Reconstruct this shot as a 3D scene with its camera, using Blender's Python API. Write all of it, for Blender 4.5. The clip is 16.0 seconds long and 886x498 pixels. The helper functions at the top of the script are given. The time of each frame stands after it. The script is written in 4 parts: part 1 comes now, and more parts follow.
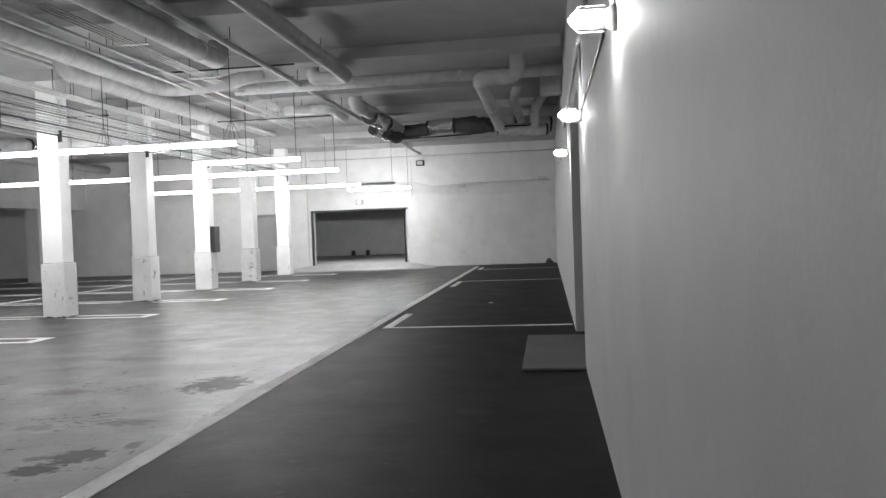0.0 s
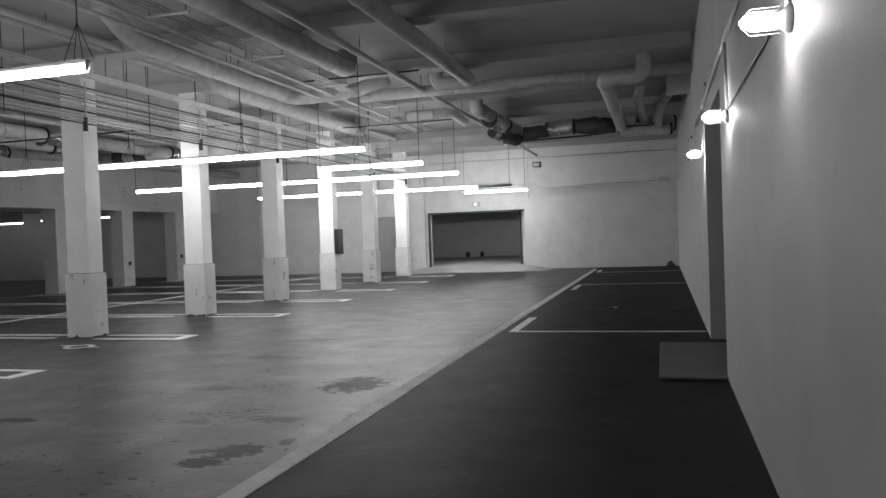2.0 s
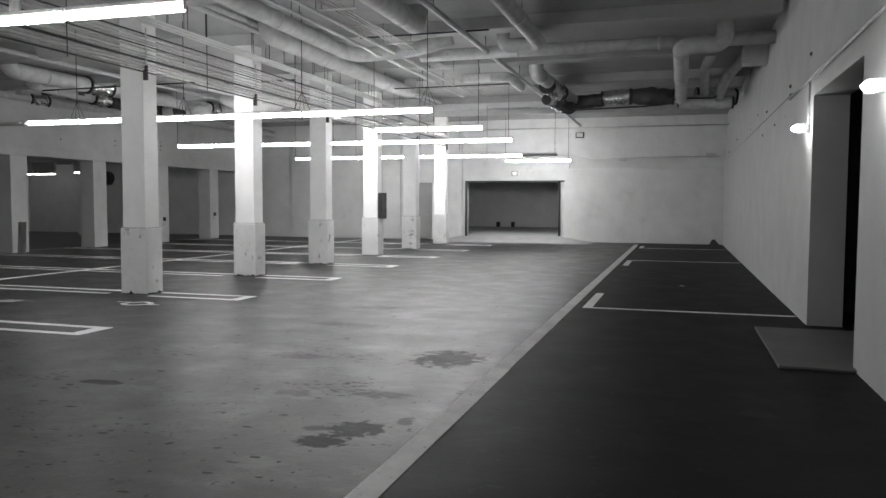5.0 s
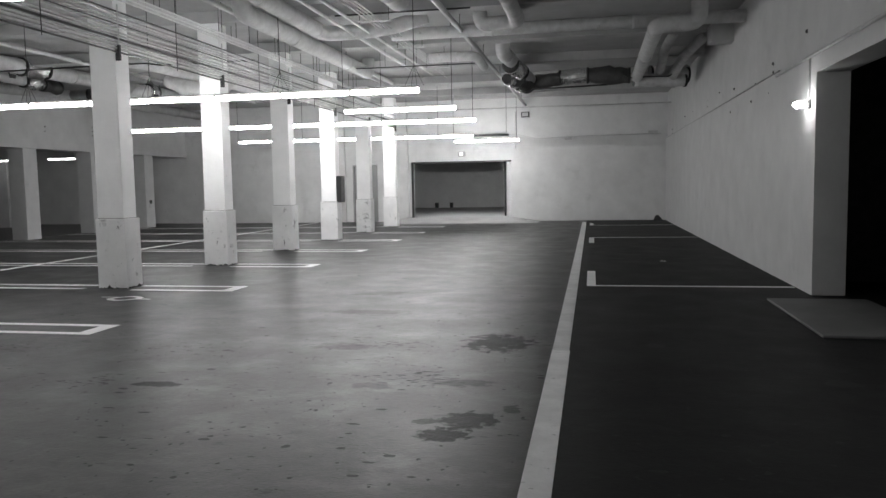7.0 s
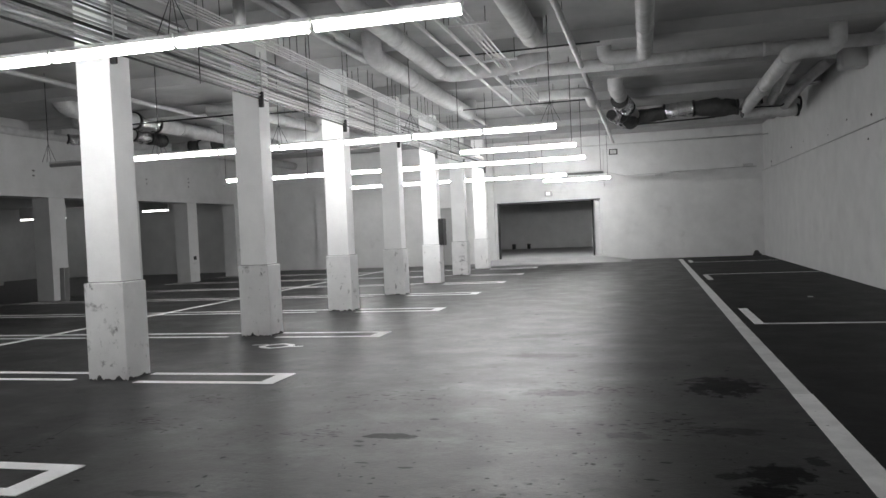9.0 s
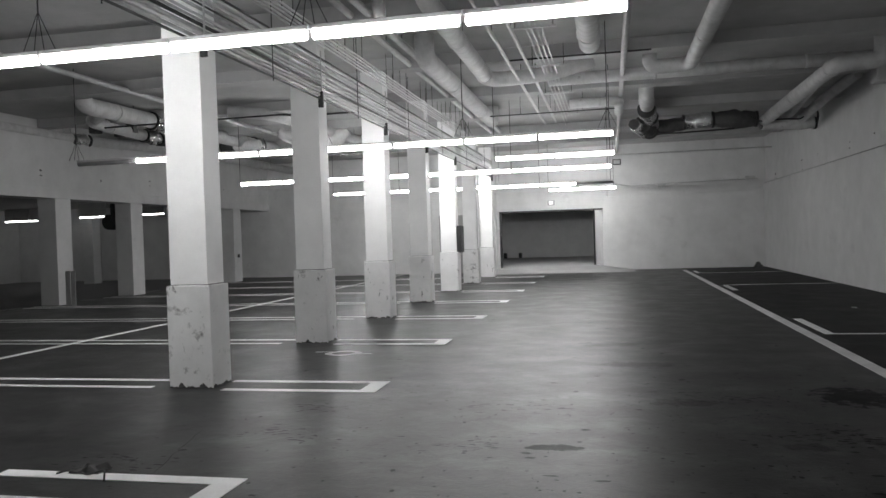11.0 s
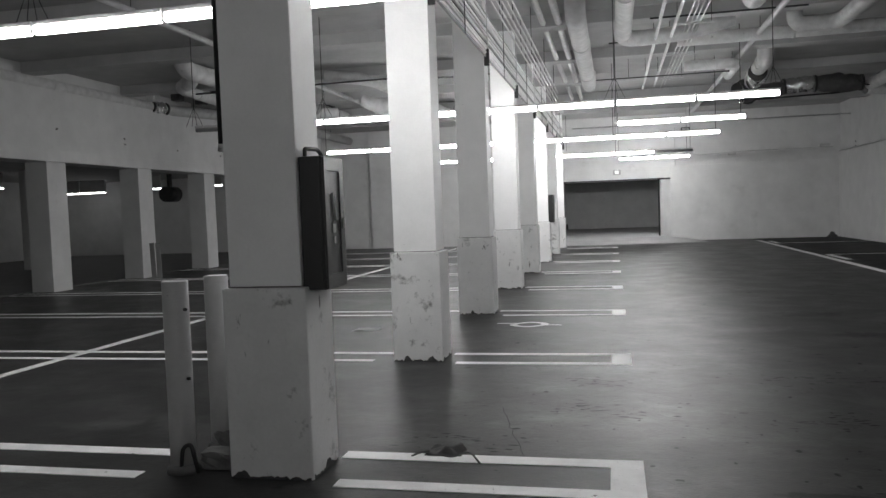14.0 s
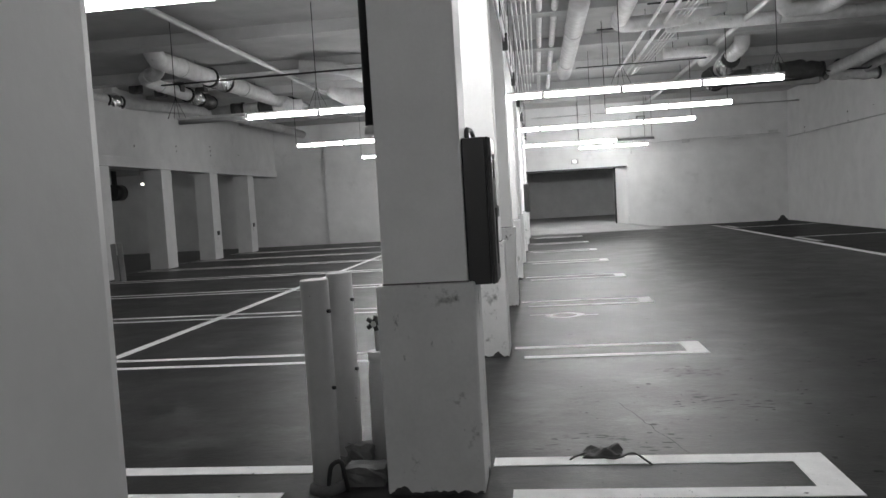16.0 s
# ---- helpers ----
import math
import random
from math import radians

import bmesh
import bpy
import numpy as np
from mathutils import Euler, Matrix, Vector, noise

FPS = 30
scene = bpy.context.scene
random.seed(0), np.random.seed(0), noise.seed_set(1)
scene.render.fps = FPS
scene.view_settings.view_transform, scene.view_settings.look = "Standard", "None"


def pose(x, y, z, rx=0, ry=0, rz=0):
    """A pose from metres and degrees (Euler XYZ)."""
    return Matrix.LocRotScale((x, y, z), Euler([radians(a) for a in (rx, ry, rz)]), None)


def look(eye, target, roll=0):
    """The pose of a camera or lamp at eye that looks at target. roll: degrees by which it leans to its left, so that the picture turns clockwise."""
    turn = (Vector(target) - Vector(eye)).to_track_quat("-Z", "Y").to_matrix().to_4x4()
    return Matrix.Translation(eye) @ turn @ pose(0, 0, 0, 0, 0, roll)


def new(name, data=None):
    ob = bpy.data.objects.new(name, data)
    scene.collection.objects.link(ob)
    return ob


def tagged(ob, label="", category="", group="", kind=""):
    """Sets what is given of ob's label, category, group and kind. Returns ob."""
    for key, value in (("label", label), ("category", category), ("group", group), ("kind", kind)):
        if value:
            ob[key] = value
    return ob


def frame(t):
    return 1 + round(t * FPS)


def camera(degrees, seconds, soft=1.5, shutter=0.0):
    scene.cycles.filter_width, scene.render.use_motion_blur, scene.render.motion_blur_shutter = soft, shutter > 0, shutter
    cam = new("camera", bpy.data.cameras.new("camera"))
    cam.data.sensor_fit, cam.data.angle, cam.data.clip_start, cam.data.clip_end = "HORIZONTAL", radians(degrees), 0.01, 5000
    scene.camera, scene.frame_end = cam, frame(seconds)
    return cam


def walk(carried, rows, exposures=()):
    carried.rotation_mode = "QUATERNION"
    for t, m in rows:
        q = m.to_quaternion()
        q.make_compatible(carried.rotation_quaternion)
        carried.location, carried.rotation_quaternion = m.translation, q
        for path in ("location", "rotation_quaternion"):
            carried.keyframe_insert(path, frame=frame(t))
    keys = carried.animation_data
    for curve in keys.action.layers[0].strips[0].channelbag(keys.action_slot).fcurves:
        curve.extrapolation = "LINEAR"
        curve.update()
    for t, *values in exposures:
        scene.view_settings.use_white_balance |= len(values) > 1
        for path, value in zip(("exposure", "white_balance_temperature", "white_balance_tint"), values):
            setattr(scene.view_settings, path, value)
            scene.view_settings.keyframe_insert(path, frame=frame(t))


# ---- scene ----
cam = camera(60.04, 16.0)
PATH = [
    (0, (0.130, 0.420, 1.440), (-0.413, 4.382, 1.342), -2.1),
    (0.5, (0.070, 0.410, 1.450), (-0.796, 4.314, 1.340), -1.9),
    (1, (0.020, 0.400, 1.455), (-1.008, 4.262, 1.293), -1.0),
    (1.5, (-0.050, 0.380, 1.460), (-1.090, 4.241, 1.366), -1.5),
    (2, (-0.095, 0.354, 1.490), (-1.199, 4.198, 1.418), -2.1),
    (2.5, (-0.208, 0.408, 1.541), (-1.241, 4.270, 1.400), -2.2),
    (3, (-0.275, 0.451, 1.541), (-1.401, 4.283, 1.334), -2.5),
    (3.5, (-0.397, 0.508, 1.538), (-1.516, 4.337, 1.244), -2.9),
    (4, (-0.546, 0.576, 1.521), (-1.777, 4.376, 1.297), -1.8),
    (4.2, (-0.636, 0.598, 1.514), (-1.902, 4.387, 1.297), -0.9),
    (6.3, (-1.848, 0.549, 1.473), (-2.855, 4.409, 1.183), 0.3),
    (6.5, (-1.976, 0.530, 1.476), (-2.938, 4.401, 1.181), -1.0),
    (7, (-2.295, 0.469, 1.502), (-3.058, 4.382, 1.166), -1.0),
    (7.5, (-2.616, 0.514, 1.511), (-3.562, 4.391, 1.243), -1.3),
    (8, (-2.980, 0.528, 1.493), (-3.829, 4.423, 1.163), -2.0),
    (8.5, (-3.386, 0.534, 1.489), (-4.222, 4.440, 1.288), -1.6),
    (9, (-3.753, 0.530, 1.482), (-4.779, 4.395, 1.380), -2.6),
    (9.2, (-3.910, 0.521, 1.485), (-4.909, 4.393, 1.396), -1.6),
    (11.3, (-5.436, 0.408, 1.486), (-6.284, 4.317, 1.437), -1.9),
    (11.5, (-5.614, 0.395, 1.485), (-6.485, 4.299, 1.516), -2.0),
    (12, (-5.972, 0.386, 1.518), (-6.911, 4.274, 1.485), -1.9),
    (12.5, (-6.386, 0.368, 1.508), (-7.241, 4.274, 1.408), -3.7),
    (13, (-6.768, 0.403, 1.474), (-7.780, 4.270, 1.341), -2.3),
    (13.5, (-7.156, 0.434, 1.461), (-8.115, 4.316, 1.360), -0.8),
    (14, (-7.590, 0.447, 1.459), (-8.462, 4.345, 1.261), -2.1),
    (14.5, (-7.966, 0.462, 1.463), (-8.699, 4.393, 1.338), -4.3),
    (15, (-8.301, 0.490, 1.473), (-8.895, 4.445, 1.432), -2.7),
    (15.5, (-8.611, 0.533, 1.479), (-9.024, 4.502, 1.213), -1.7),
    (16, (-8.902, 0.579, 1.480), (-9.407, 4.539, 1.230), -3.4),
]
EXPOSURES = [(0.0, 0.42), (0.5, 0.12), (1.0, 0.0), (1.5, -0.25), (2.5, -0.3), (4.0, -0.05), (6.5, -0.05), (9.2, 0.02), (11.5, -0.26), (14.5, -0.26), (15.5, -0.25), (16.0, 0.0)]
walk(cam, [(t, look(eye, target, roll)) for t, eye, target, roll in PATH], EXPOSURES)

# ---------------------------------------------------------------- light

world = bpy.data.worlds.new("world")
scene.world = world
world.use_nodes = True
world.node_tree.nodes["Background"].inputs[0].default_value = (0.5, 0.5, 0.5, 1)
world.node_tree.nodes["Background"].inputs[1].default_value = 0.0
TUBE_POWER = 44.0
LAMP_POWER = 76.0
FAR_POWER = 71.0


# ---------------------------------------------------------------- materials
def material(name, colour, rough=0.7, metal=0.0, grain=0.08, stain=0.12, scale=1.0, bump=0.15, dirt=None, rough_var=0.08):
    """Grey surface with a fine grain and broad stains, in world metres."""
    m = bpy.data.materials.new(name)
    m.use_nodes = True
    n, l = m.node_tree.nodes, m.node_tree.links
    b = n["Principled BSDF"]
    geo = n.new("ShaderNodeNewGeometry")
    fine = n.new("ShaderNodeTexNoise")
    fine.inputs["Scale"].default_value = 55 * scale
    fine.inputs["Detail"].default_value = 5
    broad = n.new("ShaderNodeTexNoise")
    broad.inputs["Scale"].default_value = 1.7 * scale
    broad.inputs["Detail"].default_value = 6
    broad.inputs["Roughness"].default_value = 0.62
    for t in (fine, broad):
        l.new(geo.outputs["Position"], t.inputs["Vector"])
    a = n.new("ShaderNodeMath")
    a.operation = "MULTIPLY_ADD"
    a.inputs[1].default_value, a.inputs[2].default_value = 2 * grain, 1 - grain
    l.new(fine.outputs["Fac"], a.inputs[0])
    c = n.new("ShaderNodeMapRange")
    c.inputs["From Min"].default_value, c.inputs["From Max"].default_value = 0.3, 0.7
    c.inputs["To Min"].default_value, c.inputs["To Max"].default_value = 1 - stain, 1 + stain
    l.new(broad.outputs["Fac"], c.inputs["Value"])
    p = n.new("ShaderNodeMath")
    p.operation = "MULTIPLY"
    l.new(a.outputs[0], p.inputs[0])
    l.new(c.outputs[0], p.inputs[1])
    mix = n.new("ShaderNodeMix")
    mix.data_type, mix.blend_type = "RGBA", "MULTIPLY"
    mix.inputs["Factor"].default_value = 1
    mix.inputs["A"].default_value = (colour, colour, colour, 1)
    l.new(p.outputs[0], mix.inputs["B"])
    l.new(mix.outputs["Result"], b.inputs["Base Color"])
    r = n.new("ShaderNodeMapRange")
    r.inputs["To Min"].default_value, r.inputs["To Max"].default_value = max(rough - rough_var, 0.03), min(rough + rough_var, 1)
    l.new(broad.outputs["Fac"], r.inputs["Value"])
    l.new(r.outputs[0], b.inputs["Roughness"])
    b.inputs["Metallic"].default_value = metal
    bp = n.new("ShaderNodeBump")
    bp.inputs["Strength"].default_value, bp.inputs["Distance"].default_value = bump, 0.01
    l.new(fine.outputs["Fac"], bp.inputs["Height"])
    l.new(bp.outputs["Normal"], b.inputs["Normal"])
    m["mix"] = mix.name
    if dirt:
        add_spots(m, *dirt)
    return m


def add_spots(m, scale, low, high, colour, stretch=(1, 1, 1)):
    """Sparse marks with a shape of their own: scuffs, drips and chips."""
    n, l = m.node_tree.nodes, m.node_tree.links
    b = n["Principled BSDF"]
    source = b.inputs["Base Color"].links[0].from_socket
    geo = n.new("ShaderNodeNewGeometry")
    mp = n.new("ShaderNodeMapping")
    mp.inputs["Scale"].default_value = stretch
    l.new(geo.outputs["Position"], mp.inputs["Vector"])
    t = n.new("ShaderNodeTexNoise")
    t.inputs["Scale"].default_value, t.inputs["Detail"].default_value, t.inputs["Roughness"].default_value = scale, 7, 0.7
    l.new(mp.outputs[0], t.inputs["Vector"])
    r = n.new("ShaderNodeMapRange")
    r.inputs["From Min"].default_value, r.inputs["From Max"].default_value = low, high
    l.new(t.outputs["Fac"], r.inputs["Value"])
    x = n.new("ShaderNodeMix")
    x.data_type = "RGBA"
    l.new(r.outputs[0], x.inputs["Factor"])
    l.new(source, x.inputs["A"])
    x.inputs["B"].default_value = (colour, colour, colour, 1)
    l.new(x.outputs["Result"], b.inputs["Base Color"])
    return x


def glow(name, strength):
    m = bpy.data.materials.new(name)
    m.use_nodes = True
    b = m.node_tree.nodes["Principled BSDF"]
    b.inputs["Base Color"].default_value = (0.8, 0.8, 0.8, 1)
    b.inputs["Emission Color"].default_value = (1, 1, 1, 1)
    b.inputs["Emission Strength"].default_value = strength
    return m


wall_paint = material("painted_concrete_wall", 0.64, 0.6, grain=0.05, stain=0.08, bump=0.08, dirt=(1.4, 0.6, 0.85, 0.47))
add_spots(wall_paint, 4.0, 0.72, 0.8, 0.36, (1, 1, 0.3))
add_spots(wall_paint, 11.0, 0.7, 0.76, 0.2)
column_paint = material("white_column_paint", 0.86, 0.55, grain=0.04, stain=0.06, bump=0.05, dirt=(9.0, 0.68, 0.76, 0.3))
plinth_paint = material("scuffed_plinth_paint", 0.76, 0.55, grain=0.06, stain=0.1, bump=0.1, dirt=(4.0, 0.59, 0.7, 0.22))
add_spots(plinth_paint, 12.0, 0.63, 0.7, 0.1, (1, 1, 0.4))
ceiling_paint = material("painted_concrete_ceiling", 0.4, 0.8, grain=0.06, stain=0.12)
floor_coat = material("worn_grey_floor_coating", 0.025, 0.4, grain=0.16, stain=0.42, bump=0.14, rough_var=0.16, dirt=(0.9, 0.58, 0.85, 0.03))
add_spots(floor_coat, 1.3, 0.5, 0.72, 0.066, (1, 1.5, 1))
add_spots(floor_coat, 6.0, 0.57, 0.68, 0.01)
add_spots(floor_coat, 16.0, 0.62, 0.7, 0.014, (1, 0.6, 1))
add_spots(floor_coat, 4.0, 0.66, 0.74, 0.012, (0.5, 1.4, 1))
add_spots(floor_coat, 30.0, 0.64, 0.7, 0.085)


def soak(m, stains, colour):
    """Soft-edged soaked-in stains: centre, half width and half depth of each, with a ragged noise border."""
    n, l = m.node_tree.nodes, m.node_tree.links
    b = n["Principled BSDF"]
    geo = n.new("ShaderNodeNewGeometry")
    nz = n.new("ShaderNodeTexNoise")
    nz.inputs["Scale"].default_value, nz.inputs["Detail"].default_value, nz.inputs["Roughness"].default_value = 9, 6, 0.65
    l.new(geo.outputs["Position"], nz.inputs["Vector"])
    total = None
    for x, y, w, d, strength in stains:
        mp = n.new("ShaderNodeMapping")
        mp.inputs["Location"].default_value = (-x / w, -y / d, 0)
        mp.inputs["Scale"].default_value = (1 / w, 1 / d, 0)
        l.new(geo.outputs["Position"], mp.inputs["Vector"])
        ln = n.new("ShaderNodeVectorMath")
        ln.operation = "LENGTH"
        l.new(mp.outputs[0], ln.inputs[0])
        ad = n.new("ShaderNodeMath")
        ad.operation = "MULTIPLY_ADD"
        ad.inputs[1].default_value = 3.4
        l.new(nz.outputs["Fac"], ad.inputs[0])
        l.new(ln.outputs["Value"], ad.inputs[2])
        r = n.new("ShaderNodeMapRange")
        r.inputs["From Min"].default_value, r.inputs["From Max"].default_value = 2.95, 2.6
        r.inputs["To Min"].default_value, r.inputs["To Max"].default_value = 0, strength
        l.new(ad.outputs[0], r.inputs["Value"])
        if total is None:
            total = r.outputs[0]
        else:
            mx = n.new("ShaderNodeMath")
            mx.operation = "MAXIMUM"
            l.new(total, mx.inputs[0])
            l.new(r.outputs[0], mx.inputs[1])
            total = mx.outputs[0]
    x = n.new("ShaderNodeMix")
    x.data_type = "RGBA"
    l.new(total, x.inputs["Factor"])
    l.new(b.inputs["Base Color"].links[0].from_socket, x.inputs["A"])
    x.inputs["B"].default_value = (colour, colour, colour, 1)
    l.new(x.outputs["Result"], b.inputs["Base Color"])
    inv = n.new("ShaderNodeMath")
    inv.operation = "MULTIPLY_ADD"
    inv.inputs[1].default_value, inv.inputs[2].default_value = -0.85, 1
    inv.use_clamp = True
    l.new(total, inv.inputs[0])
    sp = n.new("ShaderNodeMath")
    sp.operation = "MULTIPLY"
    sp.inputs[1].default_value = FLOOR_GLOSS
    l.new(inv.outputs[0], sp.inputs[0])
    l.new(sp.outputs[0], b.inputs["Specular IOR Level"])


FLOOR_GLOSS = 0.15


def uneven(m, scale, depth):
    """A second, broader relief under the fine grain."""
    n, l = m.node_tree.nodes, m.node_tree.links
    b = n["Principled BSDF"]
    geo = n.new("ShaderNodeNewGeometry")
    t = n.new("ShaderNodeTexNoise")
    t.inputs["Scale"].default_value, t.inputs["Detail"].default_value, t.inputs["Roughness"].default_value = scale, 5, 0.65
    l.new(geo.outputs["Position"], t.inputs["Vector"])
    bp = n.new("ShaderNodeBump")
    bp.inputs["Strength"].default_value, bp.inputs["Distance"].default_value = 1.0, depth
    l.new(t.outputs["Fac"], bp.inputs["Height"])
    l.new(b.inputs["Normal"].links[0].from_socket, bp.inputs["Normal"])
    l.new(bp.outputs["Normal"], b.inputs["Normal"])


uneven(floor_coat, 5.0, 0.004)
soak(floor_coat, [(-3.17, 4.89, 0.15, 0.13, 1), (-3.06, 5.2, 0.17, 0.15, 0.95), (-3.34, 5.12, 0.08, 0.07, 0.8), (-2.82, 5.47, 0.05, 0.1, 0.8), (-3.15, 7.59, 0.28, 0.36, 0.95), (-3.25, 6.09, 0.2, 0.09, 0.6),
                  (-3.9, 5.92, 0.16, 0.08, 0.5), (-5.6, 5.77, 0.17, 0.07, 0.9), (-4.6, 7.27, 0.25, 0.12, 0.5), (-4.9, 9.17, 0.4, 0.16, 0.5), (-6.6, 4.42, 0.2, 0.05, 0.5), (-5.2, 10.77, 0.4, 0.2, 0.5)], 0.004)
# same floor coating, with the weaker lamp reflections put into a darker colour
dimmed_stall_coat = material("floor_coating_dimmed_for_stalls", 0.0095, 0.55, grain=0.12, stain=0.2, bump=0.1, rough_var=0.12, dirt=(3.0, 0.66, 0.75, 0.035))
slab_concrete = material("dirty_slab_concrete", 0.12, 0.6, grain=0.12, stain=0.25, dirt=(3.0, 0.6, 0.75, 0.04))
apron_concrete = material("bare_concrete_apron", 0.3, 0.6, grain=0.1, stain=0.18, dirt=(2.0, 0.6, 0.75, 0.16))
line_paint = material("worn_white_line_paint", 0.82, 0.6, grain=0.08, stain=0.14, scale=2.0, dirt=(16.0, 0.63, 0.69, 0.17))
lane_paint = material("faded_lane_line_paint", 0.68, 0.6, grain=0.08, stain=0.16, scale=2.0, dirt=(12.0, 0.64, 0.72, 0.2))
oil = material("oil_stain", 0.012, 0.55, grain=0.2, stain=0.3)
uneven(dimmed_stall_coat, 5.0, 0.004)
for m, s in ((dimmed_stall_coat, 0.085), (oil, 0.12), (line_paint, 0.3), (lane_paint, 0.3)):
    m.node_tree.nodes["Principled BSDF"].inputs["Specular IOR Level"].default_value = s
pipe_wrap = material("white_pipe_insulation", 0.56, 0.65, grain=0.06, stain=0.16, scale=3, dirt=(5.0, 0.64, 0.75, 0.22))
pipe_paint = material("painted_steel_pipe", 0.5, 0.5, grain=0.05, stain=0.15, scale=3)
conduit_metal = material("galvanised_conduit", 0.42, 0.42, 0.6, grain=0.06, stain=0.2, scale=4)
dark_metal = material("dark_steel", 0.035, 0.45, 0.3, grain=0.1, stain=0.2, scale=4)
foil = material("crumpled_foil", 0.75, 0.25, 0.9, grain=0.3, stain=0.3, scale=3, bump=0.8)
# black of ducts and cables; also stands for the side room's darkness
black_duct_unlit_wall = material("black_flexible_duct_and_unlit_wall", 0.06, 0.6, grain=0.15, stain=0.3, scale=4)
fixture_enamel = material("white_enamel", 0.6, 0.4, grain=0.03, stain=0.06, scale=4)
unlit_tube = material("unlit_lamp_tube", 0.3, 0.3, grain=0.03, stain=0.05)
door_paint = material("grey_door_paint", 0.3, 0.5, grain=0.04, stain=0.08)
box_paint = material("dark_cabinet_enamel", 0.022, 0.35, grain=0.08, stain=0.15, scale=3)
frame_paint = material("cabinet_door_enamel", 0.055, 0.35, grain=0.08, stain=0.15, scale=3)
bollard_paint = material("grey_bollard_paint", 0.5, 0.5, grain=0.05, stain=0.1, scale=2, dirt=(12.0, 0.66, 0.72, 0.1))
wood = material("weathered_board", 0.3, 0.7, grain=0.2, stain=0.2, scale=2)
rag_cloth = material("dirty_rag", 0.06, 0.9, grain=0.25, stain=0.3, scale=3)
paper = material("crumpled_paper", 0.4, 0.8, grain=0.1, stain=0.1, scale=3)
bare_edge = material("bare_dirty_concrete_edge", 0.07, 0.85, grain=0.25, stain=0.4, scale=4)
stone = material("broken_concrete", 0.16, 0.9, grain=0.2, stain=0.3, scale=3, bump=0.5)
tube_glow = glow("lit_tube", TUBE_POWER)
far_glow = glow("lit_tube_far", FAR_POWER)
bulb_glow = glow("lit_bulb", LAMP_POWER)
sign_glow = glow("lit_sign_lamp", 0.7)
passage_fill_glow = glow("unseen_passage_fill", 130.0)
dim_glow = glow("lit_tube_beyond", 8.0)

glass = bpy.data.materials.new("cabinet_glass")
glass.use_nodes = True
_b = glass.node_tree.nodes["Principled BSDF"]
_b.inputs["Base Color"].default_value = (0.9, 0.9, 0.9, 1)
_b.inputs["Roughness"].default_value = 0.08
_b.inputs["Transmission Weight"].default_value = 0.85


# ---------------------------------------------------------------- building helpers
def box(x0, y0, z0, x1, y1, z1, bevel=0.0, bm=None):
    bm = bm or bmesh.new()
    made = bmesh.ops.create_cube(bm, size=1)
    bmesh.ops.scale(bm, vec=(x1 - x0, y1 - y0, z1 - z0), verts=made["verts"])
    bmesh.ops.translate(bm, vec=((x0 + x1) / 2, (y0 + y1) / 2, (z0 + z1) / 2), verts=made["verts"])
    if bevel:
        edges = list({e for v in made["verts"] for e in v.link_edges})
        bmesh.ops.bevel(bm, geom=edges, offset=bevel, segments=2, affect="EDGES", profile=0.6)
    return bm


def tube(points, radius, sides=12, bm=None, cap=True):
    """A round pipe along a chain of points."""
    bm = bm or bmesh.new()
    pts = [Vector(p) for p in points]
    rings = []
    side = None
    for i, p in enumerate(pts):
        d = (pts[min(i + 1, len(pts) - 1)] - pts[max(i - 1, 0)]).normalized()
        if side is None:
            side = d.orthogonal().normalized()
        else:
            side = (side - d * side.dot(d)).normalized()
        up = d.cross(side)
        r = radius[i] if isinstance(radius, (list, tuple)) else radius
        rings.append([bm.verts.new(p + (side * math.cos(a) + up * math.sin(a)) * r) for a in (2 * math.pi * k / sides for k in range(sides))])
    for a, b in zip(rings, rings[1:]):
        for k in range(sides):
            f = bm.faces.new((a[k], a[(k + 1) % sides], b[(k + 1) % sides], b[k]))
            f.smooth = True
    if cap:
        bm.faces.new(rings[0][::-1])
        bm.faces.new(rings[-1])
    return bm


def bent(points, radius):
    """The chain of points with its corners rounded off."""
    pts = [Vector(p) for p in points]
    out = [pts[0]]
    for a, b, c in zip(pts, pts[1:], pts[2:]):
        u, v = (a - b), (c - b)
        k = min(radius, u.length / 2, v.length / 2)
        s, e = b + u.normalized() * k, b + v.normalized() * k
        for i in range(7):
            t = i / 6
            out.append(s * (1 - t) ** 2 + b * 2 * t * (1 - t) + e * t * t)
    out.append(pts[-1])
    return out


def part(name, bm, mat, parent=None, label=""):
    """One mesh object from a bmesh."""
    me = bpy.data.meshes.new(name)
    bmesh.ops.recalc_face_normals(bm, faces=bm.faces)
    bm.to_mesh(me)
    bm.free()
    me.materials.append(mat)
    ob = new(name, me)
    if parent:
        ob.parent = parent
        ob.matrix_parent_inverse = parent.matrix_world.inverted()
    if label:
        ob["label"] = label
    return ob


def empty(name, label, category, at=(0, 0, 0), group="", kind=""):
    e = new(name)
    e.location = at
    e.empty_display_size = 0.1
    e.matrix_world = Matrix.Translation(at)
    return tagged(e, label, category, group, kind)


def setting(name, bm, mat, label, category):
    return tagged(part(name, bm, mat), label, category, kind="structure")


